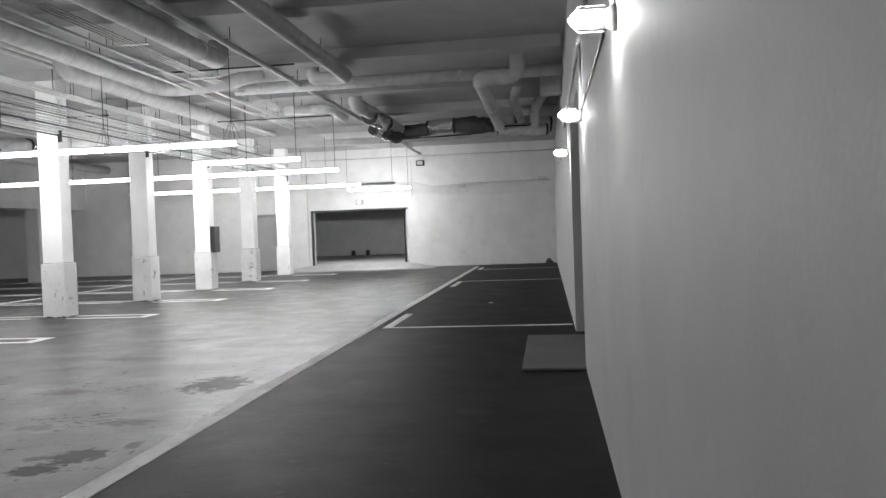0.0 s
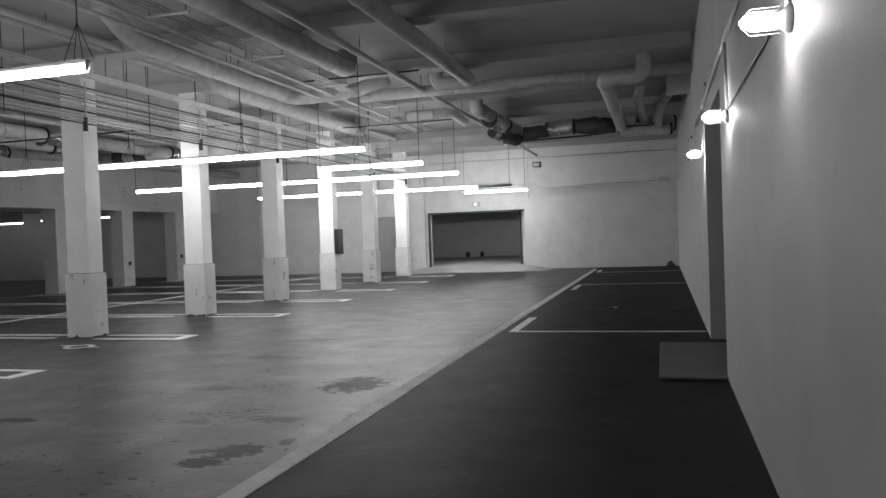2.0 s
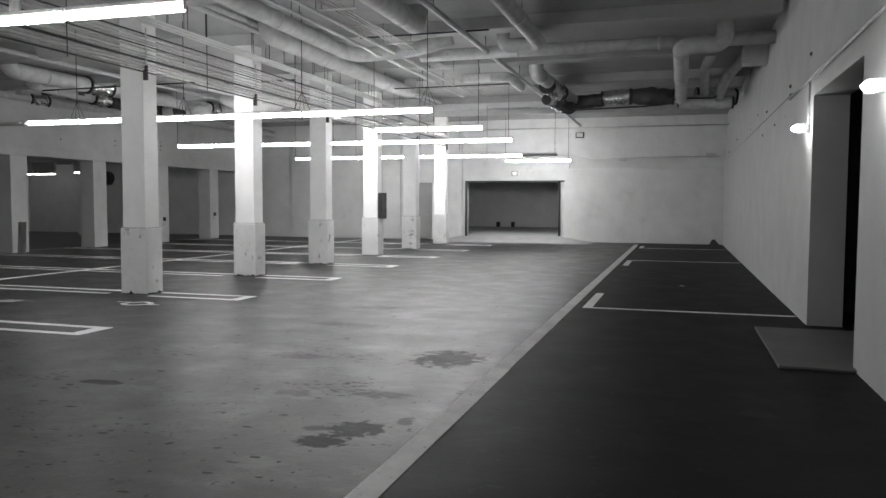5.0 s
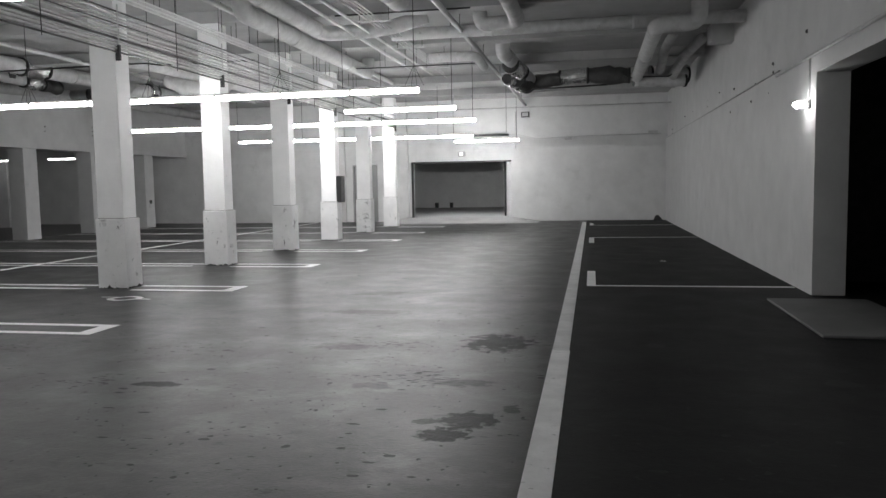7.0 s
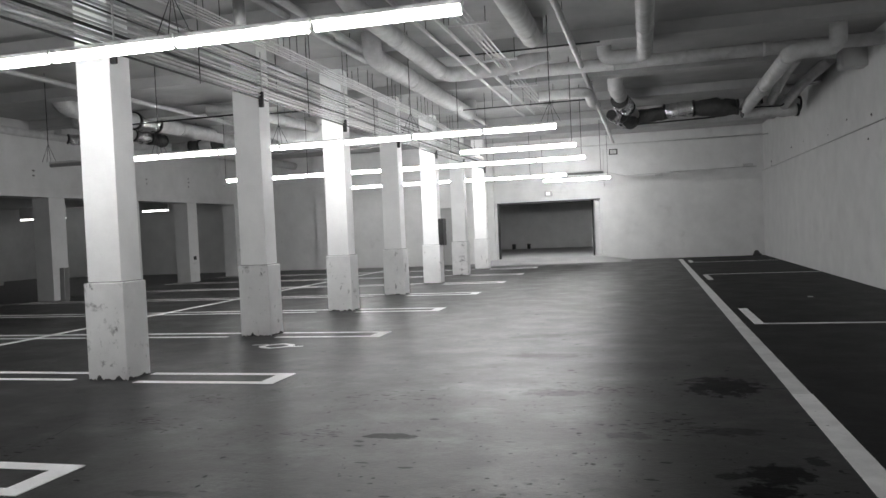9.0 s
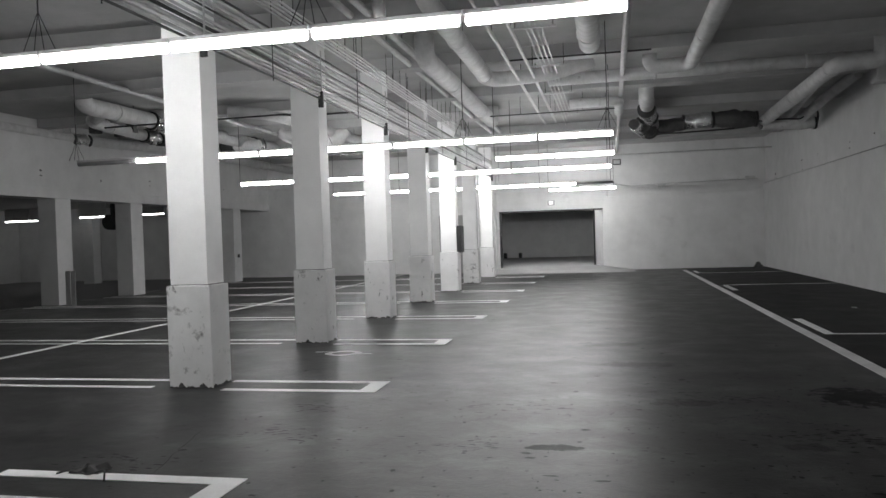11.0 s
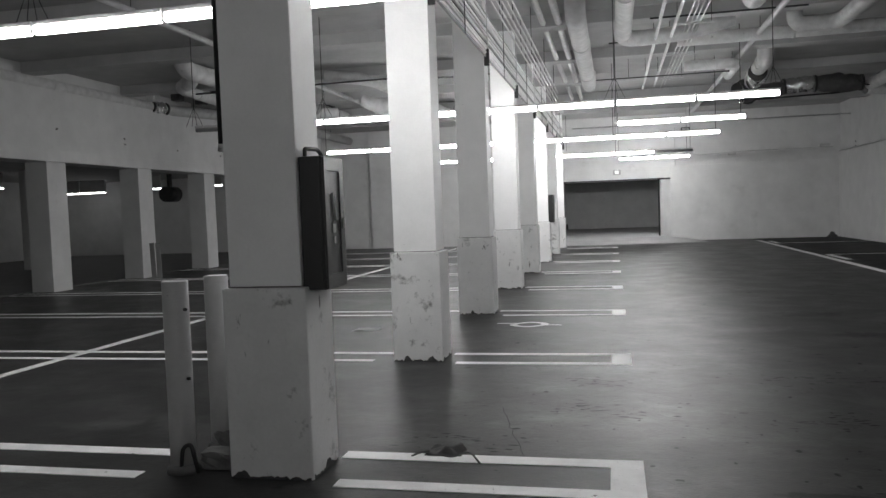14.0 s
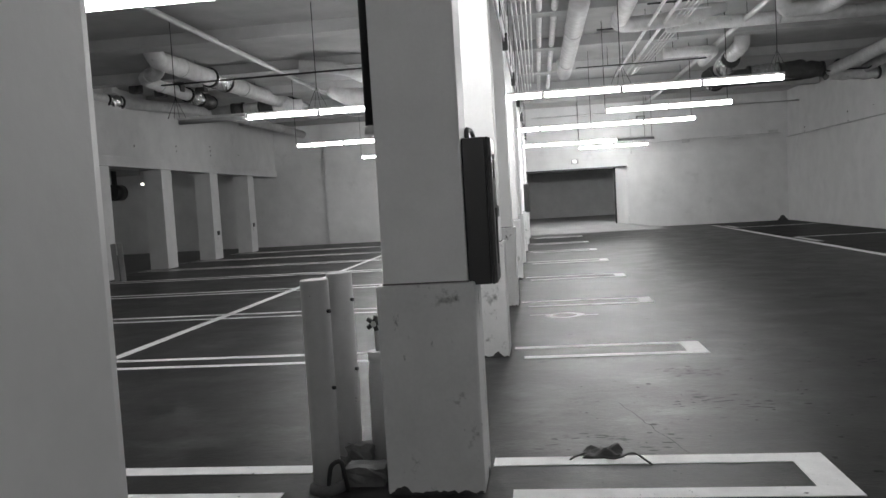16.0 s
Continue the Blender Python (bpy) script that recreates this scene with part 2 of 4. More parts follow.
def wall_with_holes(name, axis, at, thick, lo, hi, z0, z1, holes, mat, label):
    """A wall at x or y = at, with openings (a, b, bottom, top) right through it."""
    bm = bmesh.new()
    cuts = sorted({lo, hi, *[h[0] for h in holes], *[h[1] for h in holes]})
    for a, b in zip(cuts, cuts[1:]):
        spans = [(z0, z1)]
        for h in holes:
            if h[0] <= a and b <= h[1]:
                spans = [s for s in ((z0, h[2]), (h[3], z1)) if s[1] - s[0] > 0.01]
        for s in spans:
            if axis == "y":
                box(a, at, s[0], b, at + thick, s[1], bm=bm)
            else:
                box(at, a, s[0], at + thick, b, s[1], bm=bm)
    bmesh.ops.remove_doubles(bm, verts=bm.verts, dist=0.0005)
    return setting(name, bm, mat, label, "wall")


# ---------------------------------------------------------------- plan
WALL_X = 0.47          # right wall
END_Y = 31.05          # far wall
LEFT_X = -19.5         # line of the left colonnade
BACK_Y = -3.0
CEIL = 4.85
LANE_X = -2.59         # yellow line between lane and stalls
COL_X, COL_Y, STEP = -9.485, 4.535, 3.3
DOOR = (8.26, 10.94)    # opening in the right wall
GATE = (-9.51, -5.44)  # opening in the far wall

setting("floor", box(LANE_X, BACK_Y - 0.4, -0.25, -32, END_Y, 0.0), floor_coat, "worn grey coated concrete garage floor with oil stains", "floor")
# stall side of the floor, dimmed by colour where fewer lamps reflect
setting("floor_stalls", box(LANE_X, BACK_Y - 0.4, -0.25, 3.2, END_Y, 0.0), dimmed_stall_coat, "coated concrete floor of the wall stalls, coloured darker for weak lamp reflections", "floor")
setting("floor_beyond", box(-14, END_Y + 0.45, -0.25, 0, 47, 0.166), apron_concrete, "bare concrete floor beyond the gateway", "floor")
setting("ceiling", box(-20.2, BACK_Y - 0.4, CEIL, 3.2, END_Y + 0.6, CEIL + 0.3), ceiling_paint, "painted concrete garage ceiling slab", "ceiling")
for k in range(9):
    y = COL_Y - STEP + STEP * k
    setting("ceiling_beam", box(LEFT_X, y - 0.2, CEIL - 0.22, WALL_X, y + 0.2, CEIL + 0.01, 0.015), ceiling_paint, "painted concrete ceiling beam across the garage", "beam")

wall_with_holes("wall_east", "x", WALL_X, 0.4, BACK_Y, END_Y, 0, 3.1, [(DOOR[0], DOOR[1], 0, 2.82)], wall_paint, "stained pale painted concrete side wall with a doorway")
setting("wall_east_upper", box(WALL_X + 0.07, BACK_Y, 3.1, WALL_X + 0.4, END_Y, CEIL), wall_paint, "pale painted concrete wall above the ledge", "wall")
wall_with_holes("wall_north", "y", END_Y, 0.5, -21, WALL_X + 0.39, 0, CEIL, [(GATE[0], GATE[1], 0, 2.42), (-12.0, -10.95, 0, 2.35)], wall_paint, "pale painted concrete end wall with a vehicle gateway")
setting("wall_pier", box(-10.15, END_Y - 0.12, 0, -9.62, END_Y, CEIL - 0.01, 0.01), wall_paint, "pale concrete pier beside the gateway", "wall")
setting("wall_panel", box(-17.4, END_Y - 0.14, 0, -12.3, END_Y, CEIL - 0.01, 0.01), wall_paint, "pale projecting section of the end wall", "wall")
setting("wall_south", box(-32, BACK_Y - 0.4, 0, 3.2, BACK_Y, CEIL), wall_paint, "pale painted concrete rear wall", "wall")

# room behind the doorway: its lack of light is put into near-black surfaces
setting("wall_closet", wall_bm := box(3.0, DOOR[0] - 1.5, 0, 3.2, DOOR[1] + 1.5, 3.4), black_duct_unlit_wall, "side room wall, coloured near black to stand for missing light", "wall")
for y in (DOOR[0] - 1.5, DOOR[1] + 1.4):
    setting("wall_closet_side", box(WALL_X + 0.4, y, 0, 3.0, y + 0.1, 3.4), black_duct_unlit_wall, "side room side wall, coloured near black to stand for missing light", "wall")
setting("ceiling_closet", box(WALL_X + 0.4, DOOR[0] - 1.5, 3.4, 3.2, DOOR[1] + 1.5, 3.5), black_duct_unlit_wall, "side room ceiling, coloured near black to stand for missing light", "ceiling")
setting("threshold_slab", box(-0.17, 8.1, 0.0, WALL_X + 0.5, 10.47, 0.03, 0.012), slab_concrete, "low pale concrete threshold slab at the doorway", "slab")
bm = bmesh.new()
grid = []
for x, up in ((-10.5, 0), (-9.6, 1), (-5.4, 1), (-4.3, 0)):
    grid.append([bm.verts.new((x, y, 0.006 + 0.162 * up * k)) for y, k in ((END_Y - 1.8, 0), (END_Y - 0.9, 0.4), (END_Y - 0.07, 1), (END_Y + 0.5, 1))])
for a, b in zip(grid, grid[1:]):
    for k in range(3):
        bm.faces.new((a[k], b[k], b[k + 1], a[k + 1]))
bmesh.ops.extrude_face_region(bm, geom=list(bm.faces))
for v in list(bm.verts)[:16]:
    v.co.z = -0.05
setting("apron", bm, apron_concrete, "pale bare concrete ramp rising to the gateway", "floor")


# ---------------------------------------------------------------- columns
def column(x, y, top=CEIL, step=1.07, group="columns along the stalls"):
    """Plinth 0.50 x 0.40 m and a slimmer shaft."""
    c = empty("column", "square white painted concrete column on a scuffed plinth", "column", (x, y, 0), group)
    hx, hy, sx, sy = 0.25, 0.2, 0.215, 0.17
    part("plinth", box(x - hx, y - hy, 0, x + hx, y + hy, step, 0.014), plinth_paint, c, "scuffed white plinth with chipped base")
    part("shaft", box(x - sx, y - sy, step, x + sx, y + sy, top, 0.01), column_paint, c)
    part("joint", box(x - sx - 0.004, y - sy - 0.004, step - 0.004, x + sx + 0.004, y + sy + 0.004, step + 0.008, 0.003), stone, c, "dark joint above the plinth")
    rnd = random.Random(int(y * 100))
    for dx, dy in ((0, -1), (1, 0), (0, 1), (-1, 0)):
        bm = bmesh.new()
        low, high, m = [], [], 26
        for i in range(m + 1):
            u = (i / m * 2 - 1) * ((hy if dx else hx) - 0.012)
            g = max(0.0, noise.noise(Vector((u * 17, y * 3.1 + dx, dy + x)))) ** 1.1 * 0.06 + rnd.uniform(0.002, 0.022)
            for row, z in ((low, 0.001), (high, 0.001 + g)):
                row.append(bm.verts.new((x + (dx * (hx + 0.0025) if dx else u), y + (dy * (hy + 0.0025) if dy else u), z)))
        for i in range(m):
            bm.faces.new((low[i], low[i + 1], high[i + 1], high[i]))
        part("chipped_edge", bm, bare_edge, c, "dark chipped paint at the foot")
    return c


COLUMNS = [column(COL_X, COL_Y + STEP * k) for k in range(8)]
pillar = empty("pier", "plain grey painted concrete pier", "column", (-9.5, 0.72, 0))
part("shaft", box(-9.9, 0.5, 0, -9.12, 0.95, CEIL, 0.012), column_paint, pillar)

# left colonnade under a deep beam, with a lower space behind
setting("wall_west_beam", box(LEFT_X - 0.5, BACK_Y, 3.1, LEFT_X, END_Y, CEIL), wall_paint, "pale painted concrete downstand wall over the side bays", "wall")
setting("trim_west", box(LEFT_X - 0.6, BACK_Y, 2.84, LEFT_X + 0.05, END_Y, 3.1, 0.01), wall_paint, "projecting concrete lip along the downstand wall", "trim")
for k in range(9):
    y = 15.12 + 3.27 * (k - 4)
    c = empty("side_column", "grey painted concrete column of the side bays", "column", (LEFT_X - 0.15, y, 0), "columns of the side bays")
    part("shaft", box(LEFT_X - 0.55, y - 0.3, 0, LEFT_X, y + 0.3, 2.84, 0.012), wall_paint, c)
setting("ceiling_side", box(-32, BACK_Y, 3.3, LEFT_X - 0.5, END_Y, 3.45), ceiling_paint, "low painted ceiling of the side bays", "ceiling")
setting("wall_west", box(-32.3, BACK_Y, 0, -32, END_Y + 0.5, 3.4), wall_paint, "dim painted wall behind the side bays", "wall")
setting("wall_side_north", box(-32, END_Y, 0, -21, END_Y + 0.4, 3.4), wall_paint, "dim painted end wall of the side bays", "wall")

setting("floor_side", box(-32, BACK_Y, -0.01, LEFT_X - 0.6, END_Y, 0.012), slab_concrete, "pale bare concrete floor of the side bays", "floor")

# space beyond the gateway
setting("wall_beyond", box(-14, 44, 0, 0, 44.3, 3.4), wall_paint, "dim concrete wall beyond the gateway", "wall")
for x in (-14.2, 0.0):
    setting("wall_beyond_side", box(x, END_Y + 0.5, 0, x + 0.2, 44.3, 3.4), wall_paint, "dim concrete side wall beyond the gateway", "wall")
setting("ceiling_beyond", box(-14.2, END_Y + 0.5, 3.2, 0.2, 44.3, 3.4), ceiling_paint, "dim concrete ceiling beyond the gateway", "ceiling")
setting("beam_beyond", box(-14, 37, 2.75, 0, 37.4, 3.21), ceiling_paint, "concrete beam beyond the gateway", "beam")


# ---------------------------------------------------------------- strip lights
def strip_light(x_right, y, z, tubes, unlit=(), lit=tube_glow, group="hanging strip lights"):
    """Bare fluorescent fittings end to end, hung on rods."""
    for i in range(tubes):
        x1 = x_right - 1.225 * i
        x0 = x1 - 1.21
        e = empty("strip_light", "unlit hanging fluorescent strip light" if i in unlit else "lit hanging fluorescent strip light, glaring white", "lamp", ((x0 + x1) / 2, y, z), group)
        part("housing", box(x0, y - 0.028, z + 0.036, x1, y + 0.028, z + 0.075, 0.006), fixture_enamel, e)
        part("tube", tube([(x0 + 0.024, y, z), (x1 - 0.024, y, z)], 0.041, 12), unlit_tube if i in unlit else lit, e)
        for x in (x0 + 0.01, x1 - 0.022):
            part("lamp_holder", box(x, y - 0.022, z - 0.03, x + 0.012, y + 0.022, z + 0.037, 0.003), fixture_enamel, e)
    for i in range(0, tubes + 1, 2):
        x = x_right - 1.225 * i - (0.1 if i == 0 else 0)
        h = empty("hanger", "thin steel lamp hanger rod from the ceiling", "hanger", (x, y, CEIL), "lamp hangers")
        part("rod", tube([(x, y, z + (0.4 if y < 14 else 0.075)), (x, y, CEIL - 0.002)], 0.007, 6), dark_metal, h)
        if y > 14:
            continue
        bm = bmesh.new()
        for d in (-0.16, -0.05, 0.05, 0.16):
            tube([(x, y, z + 0.41), (x + d, y, z + 0.074)], 0.004, 5, bm)
        part("wire", bm, dark_metal, h)


strip_light(-5.0, 6.13, 3.11, 8)
strip_light(-5.075, 13.0, 3.061, 8, unlit=(7,))
strip_light(-5.04, 16.29, 3.076, 2)
strip_light(-5.1, 19.53, 3.083, 8, lit=far_glow)
strip_light(-5.02, 26.45, 3.13, 8, unlit=(0,), lit=far_glow)
strip_light(-4.91, 28.89, 3.084, 2, lit=far_glow)
# unseen row behind the camera, added to brighten the near column fronts
strip_light(-8.0, -0.6, 3.055, 2)


# ---------------------------------------------------------------- wall lamps
def wall_lamp(y, z):
    e = empty("wall_lamp", "lit caged bulkhead lamp on the wall, glaring white", "lamp", (WALL_X, y, z), "wall lamps")
    part("bracket", tube([(WALL_X - 0.001, y, z), (WALL_X - 0.02, y, z), (WALL_X - 0.05, y, z)], [0.06, 0.06, 0.035], 16), fixture_enamel, e)
    part("bulb", tube([(WALL_X - 0.05, y, z), (WALL_X - 0.08, y, z), (WALL_X - 0.16, y, z - 0.0), (WALL_X - 0.2, y, z), (WALL_X - 0.215, y, z)], [0.025, 0.037, 0.037, 0.028, 0.008], 16), bulb_glow, e)
    bm = bmesh.new()
    for k in range(6):
        a = k * math.pi / 3
        dy, dz = math.cos(a) * 0.06, math.sin(a) * 0.06
        tube([(WALL_X - 0.05, y + dy, z + dz), (WALL_X - 0.17, y + dy, z + dz), (WALL_X - 0.225, y, z)], 0.003, 5, bm)
    part("cage", bm, conduit_metal, e)


for y, z in ((3.98, 2.37), (7.28, 2.41), (11.2, 2.45)):
    wall_lamp(y, z)


# ---------------------------------------------------------------- floor markings
def marking(name, pieces, mat, label, z=0.004):
    bm = bmesh.new()
    for x0, y0, x1, y1 in pieces:
        box(min(x0, x1), min(y0, y1), -0.002, max(x0, x1), max(y0, y1), z, bm=bm)
    return tagged(part(name, bm, mat), label, "marking", kind="structure")


marking("lane_line", [(LANE_X - 0.058, BACK_Y, LANE_X + 0.102, 7.3)], line_paint, "repainted white line along the lane")
marking("lane_line", [(LANE_X - 0.055, 7.3, LANE_X + 0.095, END_Y - 1.3)], lane_paint, "faded painted line along the lane")
for y, d in ((-1.4, 1.9), (11.67, 1.9), (21.5, -1.8), (27.4, 1.5)):
    marking("stall_corner", [(-2.37, y, -2.24, y + d), (-2.24, y, WALL_X - 0.02, y + 0.09)], line_paint if y < 15 else lane_paint, "worn white stall corner line by the wall")
for k in range(-1, 8):
    y = 4.56 + 3.237 * k
    if k == 0:
        pieces = [(-7.64, y - 0.3, -7.46, y + 0.3), (-7.64, y + 0.17, -9.22, y + 0.3), (-7.64, y - 0.3, -9.1, y - 0.18), (-10.24, y + 0.1, -20.0, y + 0.22), (-10.3, y - 0.3, -20.0, y - 0.19)]
    else:
        pieces = [(-7.64, y - 0.27, -7.46, y + 0.28), (-7.64, y + 0.18, -9.2, y + 0.28), (-7.64, y - 0.27, -9.1, y - 0.17), (-9.75, y + 0.2, -20.0, y + 0.3), (-9.95, y - 0.18, -20.0, y - 0.09)]
    marking("stall_marking", pieces, line_paint, "worn white double stall line with a closed end")
marking("stall_end_line", [(-13.55, BACK_Y, -13.43, END_Y - 0.4)], line_paint, "worn white line along the heads of the stalls", 0.006)


# ---------------------------------------------------------------- oil stains and drips on the floor
def blot(x, y, w, d, seed, mat=oil, name="oil_stain", label="dark oil stain on the floor coating"):
    rnd = random.Random(seed)
    bm = bmesh.new()
    waves = [(rnd.uniform(0.05, 0.2) / n ** 0.5, rnd.uniform(0, 6.3), n) for n in (2, 3, 5, 8, 13)]
    ring = []
    for k in range(48):
        a = 2 * math.pi * k / 48
        r = 1 + sum(h * math.sin(n * a + p) for h, p, n in waves)
        ring.append(bm.verts.new((x + w / 2 * r * math.cos(a), y + d / 2 * r * math.sin(a), 0.003)))
    bm.faces.new(ring)
    return tagged(part(name, bm, mat), label, "stain", kind="structure")


for k, s in enumerate(((-1.73, 7.6, 0.16, 0.2), (-0.5, 6.4, 0.26, 0.2), (-1.1, 4.2, 0.2, 0.12))):
    blot(*s, 10 + k)
rnd = random.Random(5)
bm = bmesh.new()
for k in range(1500):
    x, y = (rnd.gauss(-4.0, 1.5), rnd.gauss(5.4, 1.9)) if k < 520 else (rnd.uniform(-9, 0.2), rnd.uniform(1, 14))
    if y < 1 or x > WALL_X - 0.1 or x < -9:
        continue
    w, d = rnd.uniform(0.004, 0.016), rnd.uniform(0.004, 0.02)
    if rnd.random() < 0.18:
        w, d = w * rnd.uniform(2, 4), d * rnd.uniform(1, 2)
    n, t = rnd.randint(5, 8), rnd.uniform(0, 6)
    bm.faces.new([bm.verts.new((x + w * math.cos(t + 6.283 * i / n) * rnd.uniform(0.6, 1.2), y + d * math.sin(t + 6.283 * i / n) * rnd.uniform(0.6, 1.2), 0.0035)) for i in range(n)])
for cx, cy, n in ((-7.7, 5.95, 46), (-7.8, 6.8, 26), (-8.5, 5.15, 30), (-6.2, 5.75, 30), (-6.05, 7.0, 34), (-3.6, 6.2, 60), (-4.2, 7.4, 50)):
    for k in range(n):
        x, y = cx + rnd.gauss(0, 0.22), cy + rnd.gauss(0, 0.12)
        w, d, t = rnd.uniform(0.004, 0.05), rnd.uniform(0.004, 0.016), rnd.uniform(-0.3, 0.3)
        bm.faces.new([bm.verts.new((x + w * a + t * d * b, y + d * b + t * w * a, 0.0036)) for a, b in ((-1, 0), (-0.4, -0.8), (0.5, -1), (1, 0.1), (0.3, 0.9), (-0.5, 0.7))])
tagged(part("floor_chips", bm, oil), "small dark chips and drips in the floor coating", "stain", kind="stuff")


bm = bmesh.new()
pts = [(-8.42 + 0.28 * i / 16 + rnd.uniform(-0.012, 0.012), 5.95 - 1.11 * i / 16, 0.0036) for i in range(17)]
for (x, y, z), (x2, y2, z2) in zip(pts, pts[1:]):
    bm.faces.new([bm.verts.new(p) for p in ((x, y, z), (x + 0.006, y, z), (x2 + 0.006, y2, z2), (x2, y2, z2))])
tagged(part("floor_crack", bm, oil), "hairline crack in the floor coating by the column", "crack", kind="structure")


# ---------------------------------------------------------------- pipes and conduits under the ceiling
def pipe(name, label, points, r, mat, bend=0.3, collars=(), hang=None, group="ceiling pipes", sides=14):
    """A pipe run with rounded corners, joint collars along its chain and strap hangers up to the slab."""
    p0 = Vector(points[0])
    e = empty(name, label, "pipe", p0, group)
    chain = bent(points, bend)
    part("run", tube(chain, r, sides), mat, e)
    pts = [Vector(p) for p in points]
    for seg, f in collars:
        a, b = pts[seg], pts[seg + 1]
        d = (b - a).normalized()
        c = a.lerp(b, f)
        part("collar", tube([c - d * 0.03, c - d * 0.022, c + d * 0.022, c + d * 0.03], [r * 1.02, r * 1.1, r * 1.1, r * 1.02], sides), mat, e)
    if hang:
        a, b = pts[0], pts[-1]
        for a, b in zip(pts, pts[1:]):
            n = int((b - a).length / hang)
            for i in range(n):
                c = a.lerp(b, (i + 0.5) / n)
                if CEIL - c.z - r > 0.03:
                    part("hanger_rod", tube([(c.x, c.y, c.z + r * 0.9), (c.x, c.y, CEIL - 0.001)], 0.006, 5), dark_metal, e)
    return e


W = "thick white-wrapped insulated pipe under the ceiling"
pipe("insulated_pipe", W, [(-8.1, 12.83, 4.84), (-8.1, 12.83, 4.46), (-8.1, 20.36, 4.46), (-8.1, 20.36, 4.84)], 0.165, pipe_wrap, 0.35, [(1, 0.3), (1, 0.75)], 3)
pipe("insulated_pipe", W, [(-7.35, 9.16, 4.84), (-7.35, 9.77, 4.46), (-7.35, 14.86, 4.42), (-6.2, 15.17, 4.52), (-5.4, 15.17, 4.72)], 0.14, pipe_wrap, 0.4, [(1, 0.4), (1, 0.9)], 3)
pipe("insulated_pipe", W, [(-5.42, 2.04, 4.52), (-5.42, 13.13, 4.52), (-5.42, 13.18, 4.84)], 0.17, pipe_wrap, 0.3, [(0, 0.5), (0, 0.93)], 3)
pipe("insulated_pipe", W, [(-3.65, 0.51, 4.52), (-3.65, 15.22, 4.52), (-4.38, 15.22, 4.52), (-4.38, 15.22, 4.84)], 0.135, pipe_wrap, 0.3, [(0, 0.6), (0, 0.85)], 3)
pipe("insulated_pipe", W, [(-0.35, 15.47, 4.84), (-0.35, 15.47, 4.38), (-1.1, 15.47, 4.38), (-1.1, 22.09, 4.3)], 0.15, pipe_wrap, 0.3, [(2, 0.06), (2, 0.5)])
pipe("insulated_pipe", W, [(-6.3, 15.98, 4.56), (0.55, 15.98, 4.56)], 0.12, pipe_wrap, 0.3, [(0, 0.3), (0, 0.7)])
pipe("insulated_pipe", W, [(-6.0, 18.22, 4.43), (-4.9, 18.22, 4.43), (-4.9, 19.55, 4.38)], 0.11, pipe_wrap, 0.2, [(0, 0.6)])
pipe("insulated_pipe", W, [(-4.3, 18.32, 4.84), (-4.3, 18.32, 4.50), (-4.15, 20.97, 4.48), (-3.95, 22.19, 4.33)], 0.17, pipe_wrap, 0.3, [(1, 0.2), (1, 0.6)])
pipe("insulated_pipe", W, [(-0.45, 18.73, 4.84), (-0.6, 19.55, 4.60), (-0.5, 21.99, 4.42)], 0.11, pipe_wrap, 0.3)
pipe("insulated_pipe", W, [(0.3, 19.14, 4.84), (-0.1, 20.36, 4.50), (-0.15, 22.7, 4.28)], 0.12, pipe_wrap, 0.4)
pipe("insulated_pipe", W, [(-16.2, 14.86, 4.84), (-16.2, 15.07, 4.58), (-15.95, 25.04, 4.58)], 0.19, pipe_wrap, 0.4, [(1, 0.1), (1, 0.42), (1, 0.7)], 3)
pipe("insulated_pipe", W, [(-19.6, -2.95, 4.53), (-19.6, 19.75, 4.53), (-18.1, 22.09, 4.46), (-18.1, 30.54, 4.46)], 0.15, pipe_wrap, 0.5, [(0, 0.8), (2, 0.3), (2, 0.7)], 3.5)
pipe("insulated_pipe", W, [(-18.0, 21.79, 4.42), (-15.4, 21.89, 4.46)], 0.14, pipe_wrap, 0.3, [(0, 0.5)])
pipe("insulated_pipe", W, [(-14.0, 17.31, 4.65), (-13.0, 17.51, 4.55), (-12.6, 24.43, 4.55)], 0.14, pipe_wrap, 0.5, [(1, 0.5)], 3)

# foil-wrapped and black sections
def lumpy(bm, depth, scale):
    for v in bm.verts:
        v.co += noise.noise_vector(v.co * scale) * depth
    return bm


def sleeve(name, label, a, b, r, mat, bulge=0.0, seed=1):
    rnd = random.Random(seed)
    a, b = Vector(a), Vector(b)
    n = 14
    e = empty(name, label, "duct", a, "ceiling ducts")
    part("skin", lumpy(tube([a.lerp(b, i / n) for i in range(n + 1)], [r * (1 + bulge * math.sin(math.pi * i / n) + rnd.uniform(-0.07, 0.07)) for i in range(n + 1)], 20), r * 0.28, 5.0), mat, e)
    d = (b - a).normalized()
    for c in (a, b):
        part("band", tube([c - d * 0.03, c + d * 0.03], r * 1.12, 16), dark_metal, e)


sleeve("duct_section", "black flexible duct section under the ceiling", (-4.0, 22.19, 4.26), (-3.15, 22.19, 4.36), 0.17, black_duct_unlit_wall, 0.15, 2)
sleeve("duct_section", "crumpled silver foil duct section under the ceiling", (-3.15, 22.19, 4.38), (-2.4, 22.19, 4.42), 0.19, foil, 0.12, 3)
sleeve("duct_section", "black bulging duct section under the ceiling", (-2.4, 22.19, 4.4), (-1.3, 22.19, 4.36), 0.19, black_duct_unlit_wall, 0.3, 4)
sleeve("duct_section", "pale wrapped duct end by the wall", (-1.15, 22.29, 4.24), (0.2, 22.5, 4.2), 0.15, pipe_wrap, 0.1, 5)
